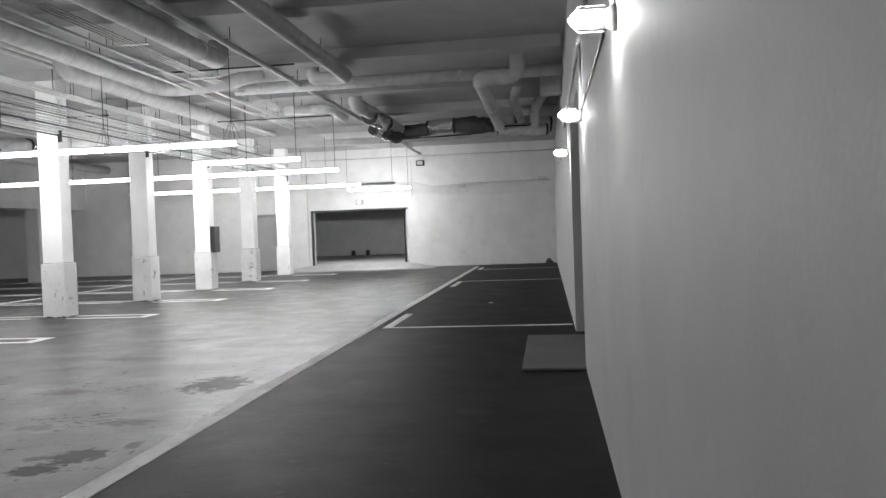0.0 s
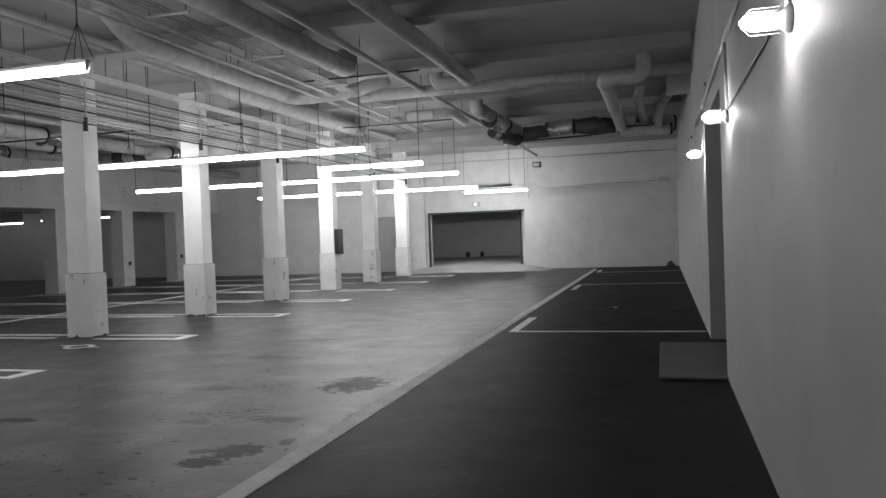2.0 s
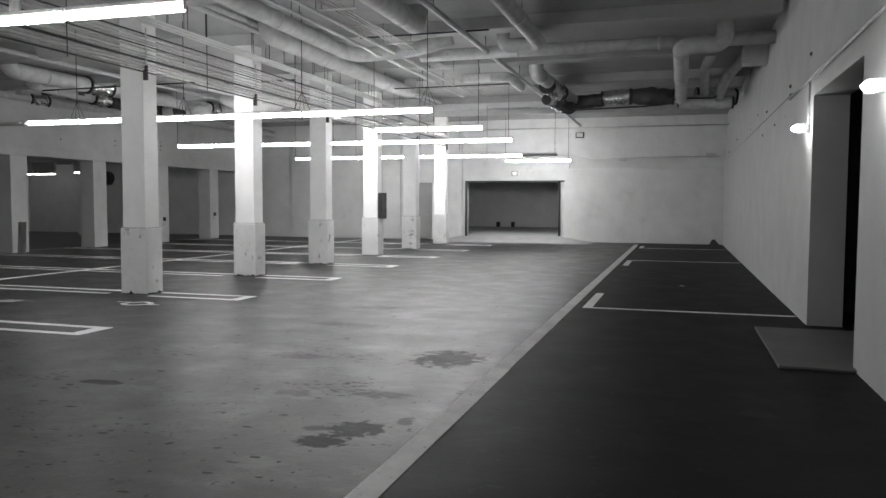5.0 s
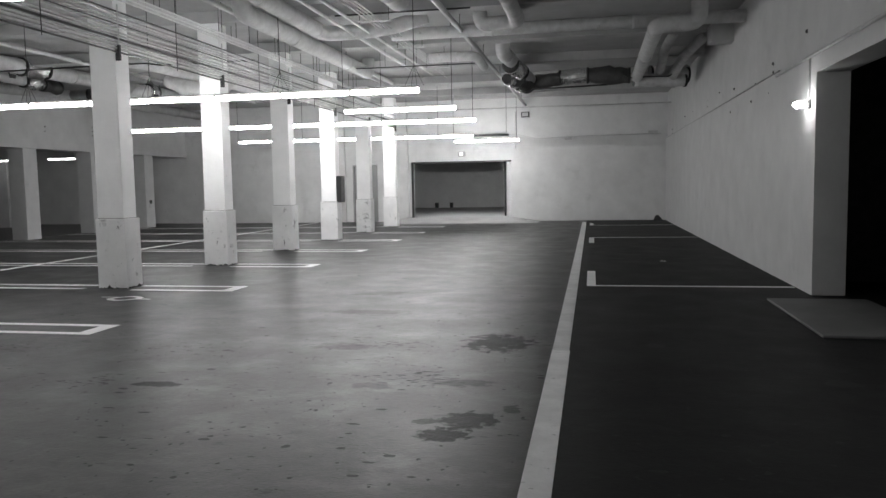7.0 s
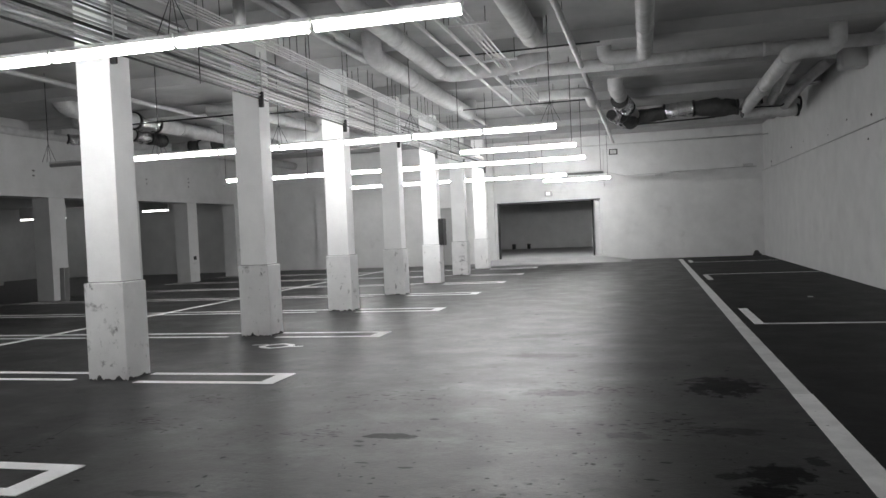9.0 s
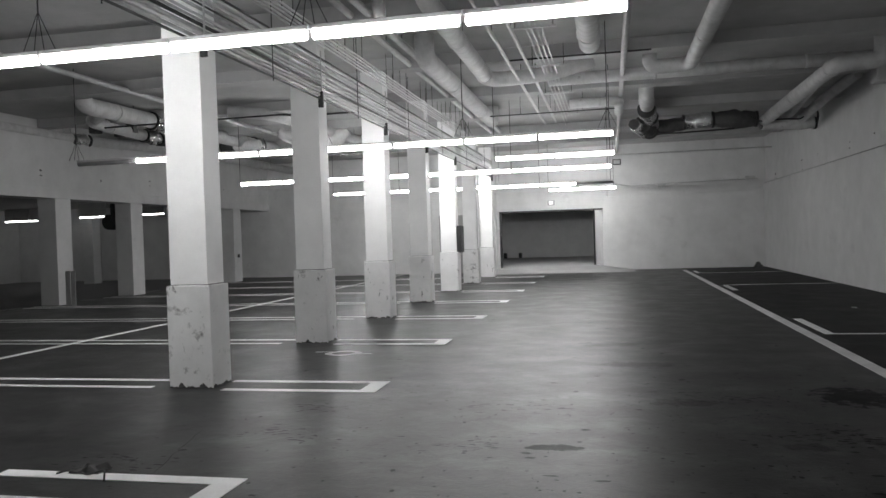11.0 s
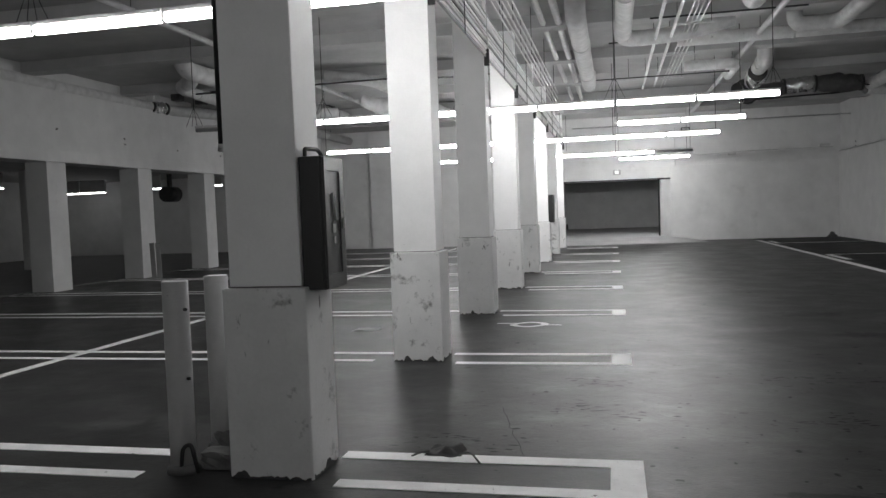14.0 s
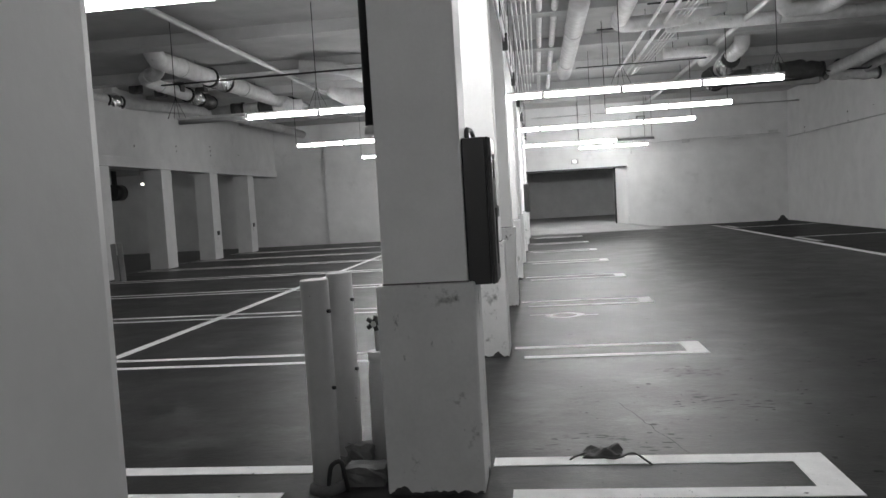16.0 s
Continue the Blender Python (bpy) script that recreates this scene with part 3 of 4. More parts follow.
sleeve("duct_section", "pale bulky wrapped duct beside the wall", (-0.7, 22.7, 4.45), (0.3, 22.91, 4.4), 0.2, pipe_wrap, 0.15, 15)
sleeve("duct_section", "dark duct collar hung under the ceiling", (-4.25, 21.38, 4.3), (-4.05, 22.09, 4.2), 0.21, black_duct_unlit_wall, 0.1, 16)
sleeve("duct_section", "crumpled silver foil wrap at the duct corner", (-4.5, 20.97, 4.25), (-4.2, 21.99, 4.12), 0.12, foil, 0.2, 17)
sleeve("duct_section", "crumpled silver foil pipe end", (-16.14, 17.41, 4.58), (-16.12, 18.22, 4.58), 0.205, foil, 0.05, 6)
sleeve("duct_section", "crumpled silver foil pipe joint", (-4.25, 19.55, 4.40), (-4.1, 20.77, 4.38), 0.19, foil, 0.1, 7)
sleeve("duct_section", "black pipe joint under the ceiling", (-17.4, 21.81, 4.43), (-17.1, 21.83, 4.44), 0.165, black_duct_unlit_wall, 0.0, 8)
sleeve("duct_section", "black pipe joint under the ceiling", (-16.6, 21.84, 4.44), (-16.25, 21.85, 4.45), 0.165, black_duct_unlit_wall, 0.1, 9)
sleeve("duct_section", "silver foil joint at the pipe corner", (-19.6, 18.93, 4.53), (-19.58, 19.55, 4.53), 0.17, foil, 0.05, 10)
sleeve("duct_section", "crumpled silver foil pipe joint", (-16.01, 22.7, 4.58), (-16.0, 23.11, 4.58), 0.205, foil, 0.05, 11)
for a, b, sag in (((-14.3, 20.97, 4.66), (-12.4, 21.28, 4.66), 0.34),):
    a, b = Vector(a), Vector(b)
    e = empty("flexible_duct", "sagging grey flexible duct under the ceiling", "duct", a, "ceiling ducts")
    pts = [a.lerp(b, i / 40) - Vector((0, 0, sag * math.sin(math.pi * i / 40))) for i in range(41)]
    part("hose", lumpy(tube(pts, [0.17 + 0.15 * math.sin(math.pi * i / 40) + 0.01 * (i % 2) for i in range(41)], 20), 0.05, 3.0), pipe_paint, e)

pipe("insulated_pipe", W, [(-16.9, 16.49, 4.84), (-16.9, 16.49, 4.6), (-17.5, 16.9, 4.58), (-17.5, 19.65, 4.5)], 0.15, pipe_wrap, 0.35, [(1, 0.5), (2, 0.3)])
sleeve("duct_section", "crumpled silver foil pipe end", (-17.5, 19.14, 4.51), (-17.5, 19.85, 4.49), 0.17, foil, 0.08, 21)
sleeve("duct_section", "black rubber joint of a ceiling pipe", (-17.5, 19.85, 4.49), (-17.45, 20.46, 4.47), 0.16, black_duct_unlit_wall, 0.1, 22)
for k in range(7):
    x, y = -18.9 + 0.36 * k, 18.0 + 0.55 * (k % 3)
    e = empty("pipe_valve", "dark valve body among the ceiling pipes", "valve", (x, y, 4.6), "valves under the ceiling")
    part("body", box(x - 0.13, y - 0.12, 4.5 + 0.05 * (k % 2), x + 0.13, y + 0.12, 4.76, 0.03), black_duct_unlit_wall if k % 3 else pipe_wrap, e)
    part("neck", tube([(x, y, 4.75), (x, y, CEIL - 0.001)], 0.05, 10), dark_metal, e)
P = "slim painted steel pipe under the ceiling"
pipe("steel_pipe", P, [(-4.86, -2.95, 4.56), (-4.86, END_Y, 4.56)], 0.052, pipe_paint, 0.1, [(0, f / 8) for f in range(1, 8)], 3.3)
pipe("steel_pipe", P, [(-8.72, 1.02, 4.70), (-8.72, 24.43, 4.70)], 0.05, pipe_paint, 0.1, [(0, 0.4), (0, 0.7)], 3.3)
pipe("steel_pipe", P, [(-8.45, 1.02, 4.70), (-8.45, 24.43, 4.70)], 0.06, pipe_paint, 0.1, [(0, 0.3), (0, 0.6)], 3.3)
pipe("steel_pipe", P, [(-6.78, 2.04, 4.40), (-6.78, 20.97, 4.40)], 0.028, pipe_paint, 0.1, [(0, 0.35), (0, 0.62), (0, 0.85)], 3.3)
pipe("steel_pipe", P, [(-6.5, 2.04, 4.44), (-6.5, 20.97, 4.44)], 0.028, pipe_paint, 0.1, [(0, 0.35), (0, 0.62), (0, 0.85)], 3.3)
pipe("steel_pipe", P, [(-14.6, -2.04, 4.64), (-14.6, 27.49, 4.64)], 0.05, pipe_paint, 0.1, [(0, 0.4), (0, 0.7)], 3.3)
pipe("steel_pipe", "thin black pipe under the ceiling", [(-17.0, 16.8, 4.38), (-12.4, 16.8, 4.40), (-12.0, 16.8, 4.34), (-9.7, 16.8, 4.34)], 0.02, dark_metal, 0.1)
pipe("steel_pipe", "thin black rail under the duct", [(-3.9, 21.89, 4.06), (-1.9, 21.89, 4.1)], 0.022, dark_metal, 0.1)
pipe("steel_pipe", "thin black bracket pipe by the wall", [(-1.5, 21.79, 4.38), (-1.3, 21.79, 4.24), (-0.8, 21.79, 4.26), (-0.3, 21.79, 4.24), (-0.1, 21.79, 4.38)], 0.018, dark_metal, 0.05)
# dark rod drawn in place of a shadow gap among the pipes
pipe("steel_pipe", P, [(-6.9, 14.15, 4.60), (-4.4, 14.15, 4.60)], 0.016, dark_metal, 0.1)
pipe("steel_pipe", P, [(-7.6, 16.08, 4.63), (0.55, 16.08, 4.63)], 0.014, dark_metal, 0.1)
# another dark rod that stands for a shadow gap, not a pipe
pipe("steel_pipe", P, [(-7.9, 18.63, 4.33), (-5.0, 18.63, 4.33)], 0.014, dark_metal, 0.1, (), 1.2)
pipe("steel_pipe", P, [(-9.0, 29.52, 4.33), (0.56, 29.73, 4.33)], 0.02, pipe_paint, 0.1)
pipe("steel_pipe", P, [(-16.0, 24.43, 4.38), (-9.0, 24.43, 4.38)], 0.04, pipe_paint, 0.1, (), 2)
pipe("steel_pipe", P, [(-14.6, 11.2, 4.55), (-9.7, 11.2, 4.55)], 0.035, pipe_paint, 0.1, (), 2)

# conduit rack along the columns
C = "long galvanised conduit stacked along the columns"
rnd = random.Random(8)
for k in range(13):
    x = COL_X + 0.232 + rnd.uniform(0, 0.012)
    z = 3.56 + 0.05 * k + rnd.uniform(-0.008, 0.008)
    y1 = 27.6 - rnd.choice((0, 0, 0, 2, 5))
    pipe("conduit", C, [(x, -2.9, z), (x, 8 + rnd.uniform(-2, 2), z + rnd.uniform(-0.01, 0.01)), (x, y1, z)], rnd.choice((0.012, 0.015, 0.017, 0.02)), (dark_metal, conduit_metal, pipe_paint, conduit_metal)[k % 4], 0.3, group="conduits along the columns", sides=8)
for k in range(5):
    x = COL_X + 0.33 + 0.07 * k
    pipe("conduit", "galvanised conduit above the column rack", [(x, -2.9, 4.3), (x, 24 - k, 4.3)], 0.013, (pipe_paint, conduit_metal)[k % 2], 0.3, hang=2.5, group="conduits along the columns", sides=8)
for k in range(8):
    y = COL_Y - 0.14 + STEP * k
    e = empty("rack_hanger", "dark steel channel holding the conduits on a column", "hanger", (COL_X + 0.26, y, 3.45), "rack hangers")
    part("channel", box(COL_X + 0.214, y - 0.02, 3.43, COL_X + 0.285, y + 0.02, 3.66, 0.003), dark_metal, e)
    part("strap", box(COL_X + 0.258, y - 0.012, 3.66, COL_X + 0.272, y + 0.012, 4.25, 0.003), pipe_paint, e)
    y += STEP / 2
    e = empty("rack_hanger", "thin steel drop rod of the conduit rack", "hanger", (COL_X + 0.26, y, 3.5), "rack hangers")
    part("rod", tube([(COL_X + 0.265, y, 3.5), (COL_X + 0.265, y, CEIL - 0.001)], 0.007, 6), dark_metal, e)
for k in range(4):
    x = -6.3 + 0.075 * k
    pipe("conduit", "thin galvanised conduit on a small ceiling rack", [(x, 5.0, 4.5), (x, 22 - 0.8 * k, 4.5)], 0.013, conduit_metal, 0.1, group="conduits on the small rack", sides=8)
for y in (6.5, 9.0, 11.6, 14.2, 17, 20):
    e = empty("rack_hanger", "small steel strut hanger of the conduit rack", "hanger", (-6.2, y, 4.48), "rack hangers")
    part("strut", box(-6.5, y - 0.02, 4.46, -5.85, y + 0.02, 4.486, 0.004), pipe_paint, e)
    for x in (-6.45, -5.9):
        part("rod", tube([(x, y, 4.48), (x, y, CEIL - 0.001)], 0.006, 6), dark_metal, e)

# junction box on the right wall near the ceiling
jb = empty("junction_box", "pale square junction box high on the side wall", "box", (0.35, 17.35, 4.33))
part("body", box(0.09, 17.15, 4.3, WALL_X + 0.07, 17.55, 4.66, 0.012), fixture_enamel, jb)
part("cover", box(0.07, 17.17, 4.32, 0.09, 17.53, 4.64, 0.006), fixture_enamel, jb)


# black cable bundle hanging behind the first row of lamps
pipe("cable_bundle", "thick black cable bundle hanging from the ceiling", [(-6.9, 6.25, 3.14), (-6.92, 6.25, 3.6), (-6.88, 6.25, CEIL)], 0.05, black_duct_unlit_wall, 0.2, group="hanging cables", sides=10)

# ---------------------------------------------------------------- things on the walls
pipe("wall_conduit", "painted conduit along the side wall ledge", [(WALL_X - 0.022, 1.0, 3.05), (WALL_X - 0.022, 13.0, 3.05)], 0.022, pipe_paint, 0.1, group="wall conduits", sides=8)
for y, z in ((3.98, 2.37), (7.28, 2.41), (11.2, 2.45)):
    pipe("wall_conduit", "short conduit drop to a wall lamp", [(WALL_X - 0.015, y, z + 0.05), (WALL_X - 0.015, y, 3.03)], 0.012, pipe_paint, 0.1, group="wall conduits", sides=8)
pipe("wall_cable", "dark cable sagging along the side wall between lamps", [(WALL_X - 0.012, 1.4, 2.55), (WALL_X - 0.012, 3.98, 2.45), (WALL_X - 0.012, 7.28, 2.46)], 0.009, dark_metal, 0.1, group="wall conduits", sides=6)
pipe("wall_conduit", "thin conduit across the end wall", [(-8.9, END_Y - 0.02, 3.42), (-5.2, END_Y - 0.02, 3.42), (-4.4, END_Y - 0.02, 3.22), (-3.0, END_Y - 0.02, 3.28), (0.3, END_Y - 0.02, 3.3)], 0.014, pipe_paint, 0.1, group="wall conduits", sides=8)
setting("wall_north_panel", box(GATE[1] + 0.02, END_Y - 0.07, 0, WALL_X, END_Y, 2.86, 0.012), wall_paint, "pale projecting lower section of the end wall", "wall")
pipe("wall_conduit", "thin conduit drop on the end wall", [(-5.25, END_Y - 0.02, 2.86), (-5.25, END_Y - 0.02, 4.3)], 0.012, pipe_paint, 0.1, group="wall conduits", sides=8)

pipe("wall_conduit", "thin grey conduit on the ledge of the side wall", [(WALL_X + 0.02, 13.0, 3.12), (WALL_X + 0.02, END_Y, 3.12)], 0.016, conduit_metal, 0.1, group="wall conduits", sides=8)
rnd = random.Random(21)
bm = bmesh.new()
for k in range(11):
    y = 11.9 + 1.7 * k + rnd.uniform(-0.35, 0.35)
    for z in (2.86, 3.18, 3.32, 3.46):
        if rnd.random() < 0.4:
            s = rnd.uniform(0.012, 0.035)
            x = WALL_X if z < 3.1 else WALL_X + 0.07
            tube([(x + 0.002, y + rnd.uniform(-0.04, 0.04), z), (x - 0.004, y, z + rnd.uniform(-0.01, 0.01))], [s, s * 0.7], 7, bm)
tagged(part("tie_hole_patches", bm, stone), "small dark patched tie holes along the side wall", "patch", kind="stuff")
bm = bmesh.new()
for k in range(9):
    y = 8.0 + 2.4 * k
    for z in (3.42, 3.56, 3.7):
        if rnd.random() < 0.7:
            s = rnd.uniform(0.03, 0.06)
            tube([(LEFT_X - 0.002, y, z), (LEFT_X + 0.005, y, z + rnd.uniform(-0.01, 0.01))], [s, s * 0.7], 7, bm)
tagged(part("tie_hole_patches", bm, stone), "small dark patched tie holes along the downstand wall", "patch", kind="stuff")
for x, z, w in ((-3.2, 3.2, 0.28), (0.0, 3.35, 0.35)):
    e = empty("wall_bracket", "small dark bracket on the end wall", "bracket", (x, END_Y, z))
    part("plate", box(x - w / 2, END_Y - 0.08, z - 0.05, x + w / 2, END_Y, z + 0.06, 0.01), pipe_paint, e)
e = empty("wall_speaker", "dark square box high on the end wall", "box", (-4.86, END_Y, 4.18))
part("body", box(-5.02, END_Y - 0.16, 4.07, -4.7, END_Y, 4.28, 0.012), dark_metal, e)
part("grille", box(-4.98, END_Y - 0.17, 4.1, -4.74, END_Y - 0.16, 4.25, 0.003), pipe_paint, e)
e = empty("gate_lamp", "small square lamp over the gateway, faintly lit", "lamp", (-7.43, END_Y, 2.68))
part("case", box(-7.57, END_Y - 0.12, 2.6, -7.27, END_Y, 2.8, 0.012), conduit_metal, e)
part("lens", box(-7.5, END_Y - 0.15, 2.64, -7.36, END_Y - 0.12, 2.76, 0.01), sign_glow, e)

# grey service door in the end wall
d = empty("door_1", "closed plain grey steel service door in a grey frame", "door", (-11.48, END_Y, 0), kind="structure")
part("leaf", box(-11.93, END_Y + 0.06, 0.01, -11.02, END_Y + 0.11, 2.29, 0.004), door_paint, d)
for x in (-12.0, -11.01):
    part("jamb", box(x, END_Y - 0.03, 0, x + 0.06, END_Y + 0.14, 2.35, 0.004), door_paint, d)
part("head", box(-11.94, END_Y - 0.03, 2.29, -11.01, END_Y + 0.14, 2.35, 0.004), door_paint, d)
h = part("handle", tube([(-11.12, END_Y + 0.06, 1.02), (-11.12, END_Y + 0.0, 1.02), (-11.24, END_Y + 0.0, 1.02)], 0.012, 8), conduit_metal, d, "steel lever handle")

# gateway frame
bm = box(-5.76, END_Y + 0.01, 0, GATE[1] - 0.004, END_Y + 1.25, 2.418)
for v in bm.verts:
    if v.co.x < -5.7 and v.co.y < END_Y + 0.1:
        v.co.x = GATE[1] - 0.02
setting("wall_return", bm, wall_paint, "pale splayed concrete return beside the gateway", "wall")
g = empty("gate_frame", "dark steel frame round the gateway", "frame", (GATE[0], END_Y, 0), kind="structure")
part("post", box(GATE[0] - 0.0, END_Y - 0.03, 0, GATE[0] + 0.08, END_Y + 0.1, 2.42, 0.004), dark_metal, g)
part("lintel", box(GATE[0] + 0.08, END_Y - 0.03, 2.36, GATE[1], END_Y + 0.1, 2.42, 0.004), dark_metal, g)
part("guide", box(-5.84, END_Y + 1.1, 0, -5.78, END_Y + 1.2, 2.42, 0.004), dark_metal, g)
for x in (-9.3, -5.56):
    part("bearing", box(x, END_Y + 0.5, 2.6, x + 0.06, END_Y + 0.95, 2.95), dark_metal, g)
e = empty("shutter_drive", "roller shutter barrel behind the gateway lintel", "shutter", (-5.7, END_Y + 0.8, 2.6))
part("barrel", tube([(-9.3, END_Y + 0.75, 2.75), (-5.5, END_Y + 0.75, 2.75)], 0.16, 16), dark_metal, e)
for x, s in ((-11.0, 0.09), (-10.15, 0.08)):
    c = empty("floor_box", "small dark object by the wall beyond the gateway", "box", (x, 43.5, 0.166))
    part("body", box(x - s, 43.4, 0.166, x + s, 43.7, 0.46, 0.02), dark_metal, c)


# ---------------------------------------------------------------- hose cabinets on the columns
def cabinet(y, label, near=True):
    """A wall cabinet with a glazed door on the lane side of a column."""
    x0 = COL_X + 0.215
    e = empty("hose_cabinet", label, "cabinet", (x0, y, 1.05), "hose cabinets")
    x1, y0, y1, z0, z1 = x0 + 0.14, y - 0.14, y + 0.17, 1.05, 1.785
    part("body", box(x0, y0, z0, x1 - 0.02, y1, z1, 0.008), box_paint, e)
    door = part("door", box(x1 - 0.02, y0, z0, x1 - 0.004, y1, z1, 0.004), box_paint, e)
    f = bmesh.new()
    for a in ((y0 + 0.005, z0 + 0.005, y1 - 0.005, z0 + 0.08), (y0 + 0.005, z1 - 0.08, y1 - 0.005, z1 - 0.005), (y0 + 0.005, z0 + 0.08, y0 + 0.07, z1 - 0.08), (y1 - 0.07, z0 + 0.08, y1 - 0.005, z1 - 0.08)):
        box(x1 - 0.006, a[0], a[1], x1 + 0.008, a[2], a[3], 0.002, bm=f)
    part("door_frame", f, frame_paint, door)
    part("pane", box(x1 - 0.003, y0 + 0.07, z0 + 0.08, x1 - 0.0, y1 - 0.07, z1 - 0.08), frame_paint, door, "dusty dark glass pane")
    part("latch", box(x1 + 0.008, y1 - 0.05, 1.38, x1 + 0.02, y1 - 0.03, 1.44, 0.003), conduit_metal, door)
    if near:
        s = bmesh.new()
        tube([(x1 + 0.002, y0 + 0.12, 1.58), (x1 + 0.002, y0 + 0.15, 1.5), (x1 + 0.002, y0 + 0.16, 1.43)], 0.011, 6, s)
        box(x1 - 0.001, y0 + 0.12, 1.36, x1 + 0.004, y0 + 0.165, 1.41, bm=s)
        box(x1 - 0.001, y0 + 0.13, 1.3, x1 + 0.004, y0 + 0.16, 1.34, bm=s)
        part("sticker", s, paper, door, "worn pale sticker remains")
        part("bail", tube(bent([(x0 + 0.03, y0 + 0.03, z1), (x0 + 0.03, y0 + 0.03, z1 + 0.045), (x0 + 0.04, y0 + 0.2, z1 + 0.05), (x0 + 0.05, y0 + 0.26, z1)], 0.03), 0.012, 8), dark_metal, e, "dark looped carrying bar")
    return e


cabinet(COL_Y, "dark metal hose cabinet with a glazed door on the column")
cabinet(COL_Y + 5 * STEP, "dark metal hose cabinet on a far column", False)

# conduit down the far side of the near column
pipe("column_conduit", "dark conduit down the side of the column", [(COL_X - 0.24, COL_Y - 0.12, 1.88), (COL_X - 0.24, COL_Y - 0.12, CEIL)], 0.024, dark_metal, 0.1, group="wall conduits", sides=8)
e = empty("floodlight", "small lit lamp at the foot of the conduit", "lamp", (COL_X - 0.24, COL_Y - 0.12, 1.83))
part("lens", tube([(COL_X - 0.24, COL_Y - 0.12, 1.88), (COL_X - 0.24, COL_Y - 0.12, 1.84)], [0.024, 0.03], 10), fixture_enamel, e)


# ---------------------------------------------------------------- bollards and the things at their feet
def bollard(x, y, h):
    e = empty("bollard", "grey painted steel bollard with chipped paint", "bollard", (x, y, 0), "bollards by the column")
    rs = [0.074, 0.074, 0.074, 0.072, 0.066]
    part("post", tube([(x, y, 0), (x, y, 0.3), (x, y, h - 0.01), (x, y, h - 0.003), (x, y, h)], rs, 20), bollard_paint, e)
    part("foot", tube([(x, y, 0), (x, y, 0.03), (x, y, 0.05)], [0.1, 0.095, 0.075], 20), stone, e)
    for z in (0.55, 0.95):
        part("bolt", tube([(x + 0.07, y - 0.03, z), (x + 0.085, y - 0.035, z)], 0.01, 8), dark_metal, e)


bollard(-10.075, 4.42, 1.115)
bollard(-10.06, 4.86, 1.107)
e = empty("standpipe", "pale capped standpipe with a black valve wheel", "pipe", (-9.86, 4.82, 0))
part("stem", tube([(-9.86, 4.82, 0), (-9.86, 4.82, 0.5), (-9.85, 4.83, 0.6)], 0.055, 16), bollard_paint, e)
part("cap", tube([(-9.85, 4.83, 0.6), (-9.85, 4.83, 0.65)], 0.062, 16), bollard_paint, e)
part("spindle", tube([(-9.85, 4.83, 0.65), (-9.85, 4.82, 0.78), (-9.85, 4.74, 0.82)], 0.016, 8), bollard_paint, e)
for k in range(5):
    a = k * 1.2566
    part("handwheel_lobe", tube([(-9.85, 4.76, 0.82), (-9.85 + 0.045 * math.cos(a), 4.76, 0.82 + 0.045 * math.sin(a))], 0.014, 6), dark_metal, e)


def rubble(x, y, s, h, seed):
    rnd = random.Random(seed)
    bm = box(x - s, y - s * 0.7, 0, x + s, y + s * 0.7, h)
    bmesh.ops.subdivide_edges(bm, edges=bm.edges, cuts=3, use_grid_fill=True)
    for v in bm.verts:
        if v.co.z > 0.01:
            v.co += Vector((rnd.uniform(-1, 1), rnd.uniform(-1, 1), rnd.uniform(-1, 0.4))) * 0.014
    e = empty("concrete_block", "broken rough concrete block at the column foot", "block", (x, y, 0), "blocks at the column foot")
    part("block", bm, stone, e)


e = empty("cable_stub", "short stiff black cable loop at the bollard foot", "cable", (-10.02, 4.36, 0))
part("cable", tube(bent([(-10.06, 4.36, 0.012), (-10.03, 4.34, 0.16), (-9.97, 4.33, 0.19), (-9.95, 4.36, 0.012)], 0.05), 0.012, 8), black_duct_unlit_wall, e)
rubble(-9.88, 4.52, 0.1, 0.1, 3)
rubble(-9.98, 4.8, 0.075, 0.13, 4)


# ---------------------------------------------------------------- litter
def crumple(name, label, x, y, w, d, h, mat, seed, category):
    rnd = random.Random(seed)
    bm = bmesh.new()
    n = 15
    grid = []
    off = [rnd.uniform(0, 10) for _ in range(3)]
    for i in range(n):
        row = []
        for j in range(n):
            u, v = i / (n - 1) * 2 - 1, j / (n - 1) * 2 - 1
            a = noise.noise(Vector((u * 1.6 + off[0], v * 1.6, off[1])))
            edge = 1 - max(abs(u), abs(v)) ** 3
            r = 1 + 0.35 * noise.noise(Vector((u + off[2], v * 2, 3)))
            row.append(bm.verts.new((x + u * w / 2 * r, y + v * d / 2 * r, 0.004 + max(0, h * edge * (0.55 + 0.9 * a)))))
        grid.append(row)
    for i in range(n - 1):
        for j in range(n - 1):
            bm.faces.new((grid[i][j], grid[i + 1][j], grid[i + 1][j + 1], grid[i][j + 1]))
    e = empty(name, label, category, (x, y, 0))
    part("sheet", bm, mat, e)
    return e


r = crumple("rag", "dark crumpled rag lying on the stall line", -8.61, 4.9, 0.22, 0.16, 0.06, rag_cloth, 4, "rag")
part("strap", tube(bent([(-8.69, 4.86, 0.01), (-8.55, 4.78, 0.012), (-8.45, 4.82, 0.04), (-8.37, 4.7, 0.008)], 0.04), 0.006, 6), rag_cloth, r)
part("strap", tube(bent([(-8.71, 4.9, 0.01), (-8.77, 4.83, 0.015), (-8.8, 4.8, 0.006)], 0.03), 0.006, 6), rag_cloth, r)
bm = bmesh.new()
ring = [(math.cos(a) * (0.2 + 0.05 * math.sin(2 * a + 1)), math.sin(a) * 0.22) for a in (2 * math.pi * i / 28 for i in range(29))]
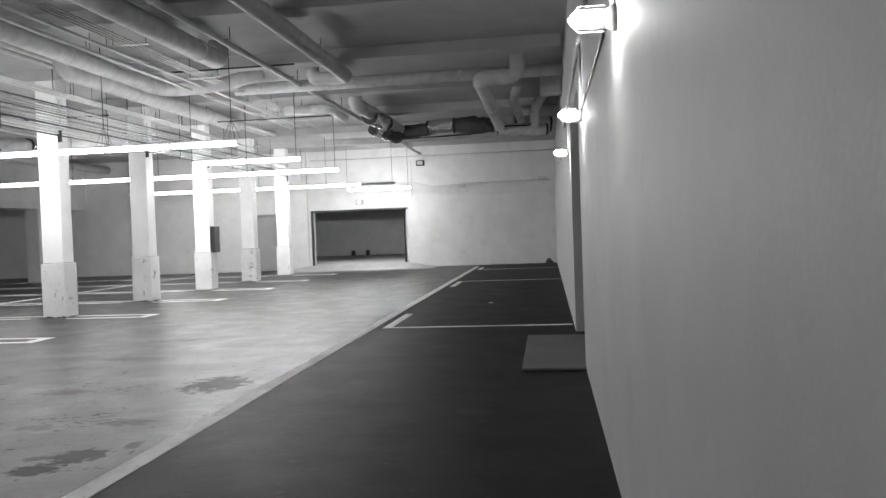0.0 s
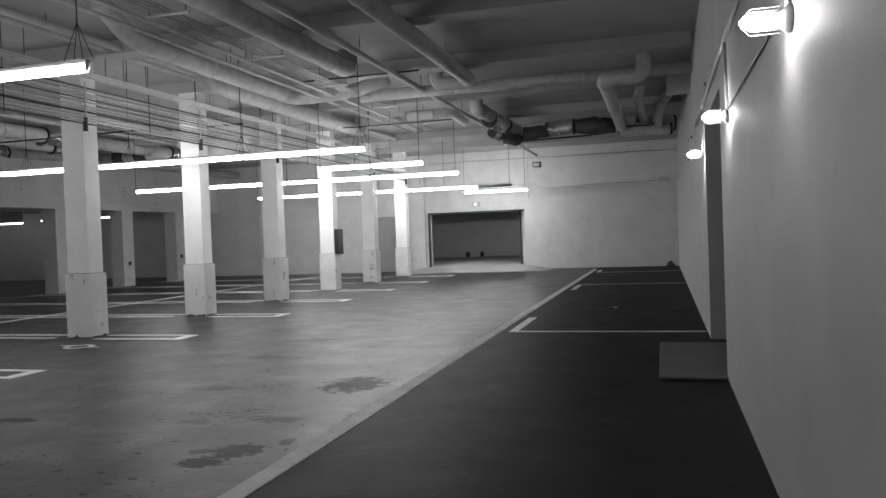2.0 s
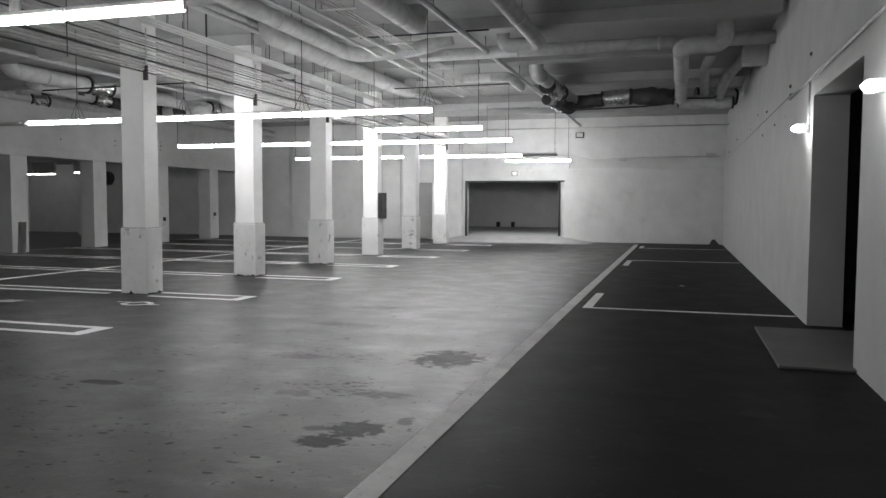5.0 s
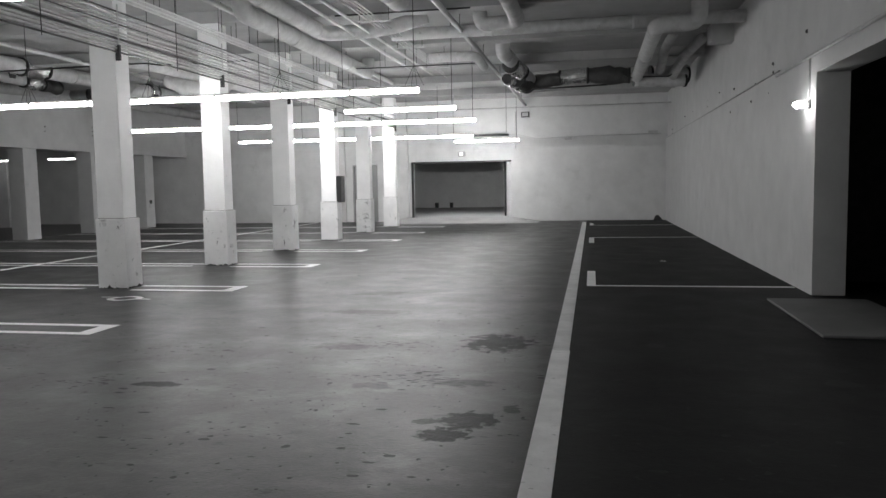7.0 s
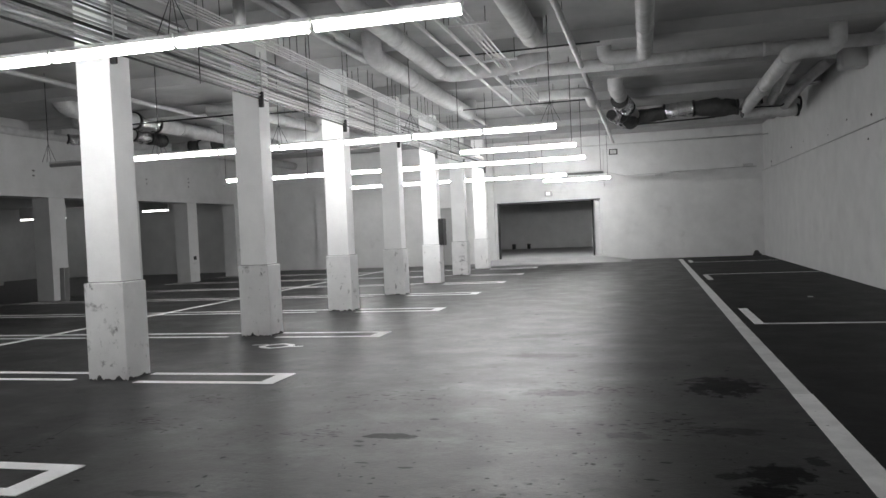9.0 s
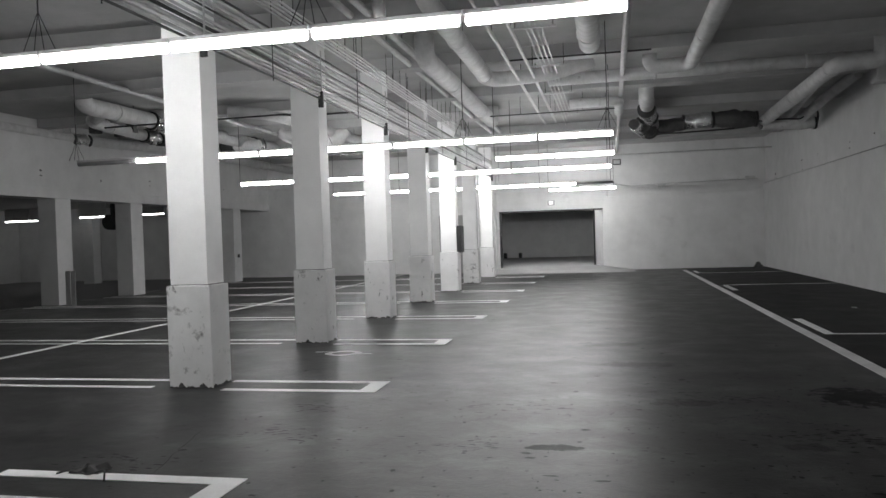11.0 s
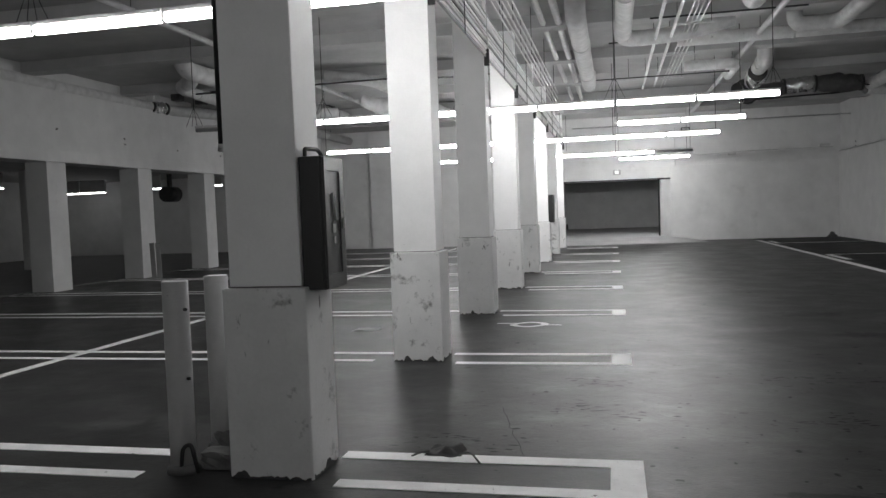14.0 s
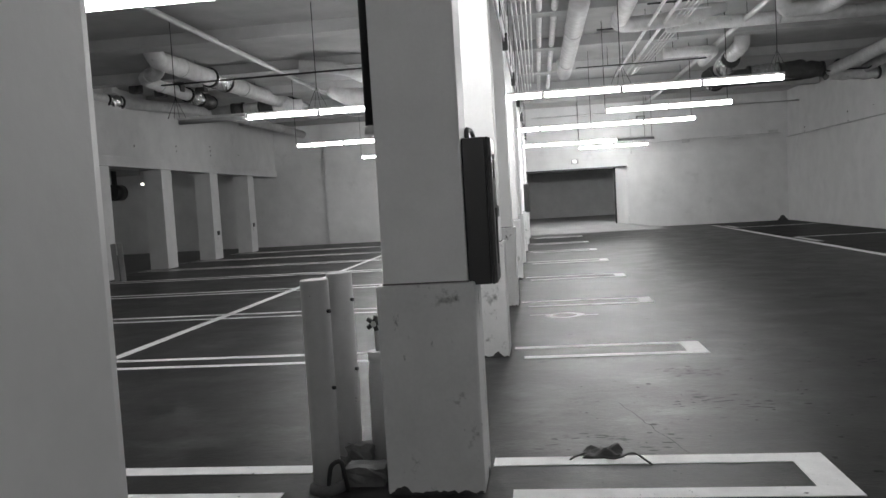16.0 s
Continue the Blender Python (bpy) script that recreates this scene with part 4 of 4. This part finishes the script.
for (u, v), (u2, v2) in zip(ring, ring[1:]):
    bm.faces.new([bm.verts.new((-8.65 + a * f, 9.97 + b * f, 0.004)) for a, b, f in ((u, v, 1), (u2, v2, 1), (u2, v2, 0.62), (u, v, 0.62))])
for x0, y0, w in ((-9.07, 10.03, 0.24), (-8.47, 9.89, 0.22)):
    bm.faces.new([bm.verts.new((x0 + a * w, y0 + b * 0.07, 0.0045)) for a, b in ((0, 0), (1, 0.3), (1, 1), (0, 0.8))])
tagged(part("floor_mark", bm, line_paint), "worn white ring-shaped painted mark on the floor", "marking", kind="structure")
crumple("paper", "small torn white paper on the floor", -10.65, 9.6, 0.3, 0.25, 0.02, paper, 9, "paper")
crumple("paper", "scrap of white litter on the stall floor", -1.0, 15.2, 0.09, 0.1, 0.02, paper, 12, "paper")
crumple("litter", "small dark lump in the far corner", 0.18, END_Y - 0.3, 0.3, 0.3, 0.18, rag_cloth, 15, "litter")

# boards leaning on a side column
e = empty("boards", "two weathered boards leaning on a side column", "boards", (-19.2, 17.9, 0))
for k, x in enumerate((-19.25, -19.05)):
    bm = box(-0.06, -0.012, 0, 0.06, 0.012, 0.95, 0.003)
    bmesh.ops.transform(bm, matrix=pose(x + 0.15, 17.95 - 0.05 * k, 0, -16, -8, 12), verts=bm.verts)
    part("board", bm, wood, e)

# dim lamps of the side bays, then added fill lights beyond the gateway
for x, y, n in ((-22.4, 9.0, 2), (-27.6, 22.5, 2), (-28.6, 29.2, 2), (-25.2, 28.0, 1), (-22.3, 27.6, 1), (-27.0, 13.0, 2)):
    for i in range(n):
        x1 = x - 1.25 * i
        e = empty("side_light", "lit ceiling strip light in the side bays", "lamp", (x1, y, 2.76), "strip lights in the side bays")
        part("housing", box(x1 - 1.2, y - 0.04, 2.79, x1, y + 0.04, 3.301, 0.005), fixture_enamel, e)
        part("tube", tube([(x1 - 1.19, y, 2.76), (x1 - 0.01, y, 2.76)], 0.03, 10), dim_glow, e)
# made-up tubes out of sight behind the lintel, brightening the space beyond
for x in (-9.2, -7.3):
    e = empty("side_light", "unseen fill light added to brighten the space beyond the gateway", "lamp", (x, 32.6, 3.1), "strip lights beyond")
    part("housing", box(x, 32.54, 3.14, x + 1.4, 32.66, 3.2, 0.005), fixture_enamel, e)
    part("tube", tube([(x + 0.02, 32.6, 3.1), (x + 1.38, 32.6, 3.1)], 0.04, 10), passage_fill_glow, e)
for y, x in ((15.5, -26.5), (22.5, -26.5), (28.8, -26.5), (19.0, -29.5), (26.0, -29.5)):
    c = empty("side_column", "grey painted concrete column of the side bays", "column", (x, y, 0), "columns of the side bays")
    part("shaft", box(x - 0.25, y - 0.25, 0, x + 0.25, y + 0.25, 3.3, 0.012), wall_paint, c)
e = empty("side_cabinet", "dark hose cabinet on a column of the side bays", "cabinet", (-26.2, 22.3, 1.1), "hose cabinets")
part("body", box(-26.25, 22.3, 1.05, -26.08, 22.6, 1.8, 0.01), box_paint, e)
e = empty("ceiling_fan_unit", "dark round ventilation unit in the side bays", "fan", (-24.5, 27.5, 2.4))
part("drum", tube([(-24.5, 27.2, 2.5), (-24.5, 27.9, 2.5)], 0.3, 20), dark_metal, e)
part("mount", box(-24.55, 27.4, 2.78, -24.45, 27.6, 3.3, 0.004), dark_metal, e)
for y, z in ((24.95, 0.85), (28.2, 1.0)):
    e = empty("wall_socket", "small dark socket on a side column", "socket", (LEFT_X, y, z), "sockets on side columns")
    part("plate", box(LEFT_X, y - 0.07, z - 0.06, LEFT_X + 0.03, y + 0.07, z + 0.08, 0.006), dark_metal, e)
    part("cover", box(LEFT_X, y - 0.09, z - 0.22, LEFT_X + 0.02, y + 0.09, z - 0.12, 0.006), fixture_enamel, e)
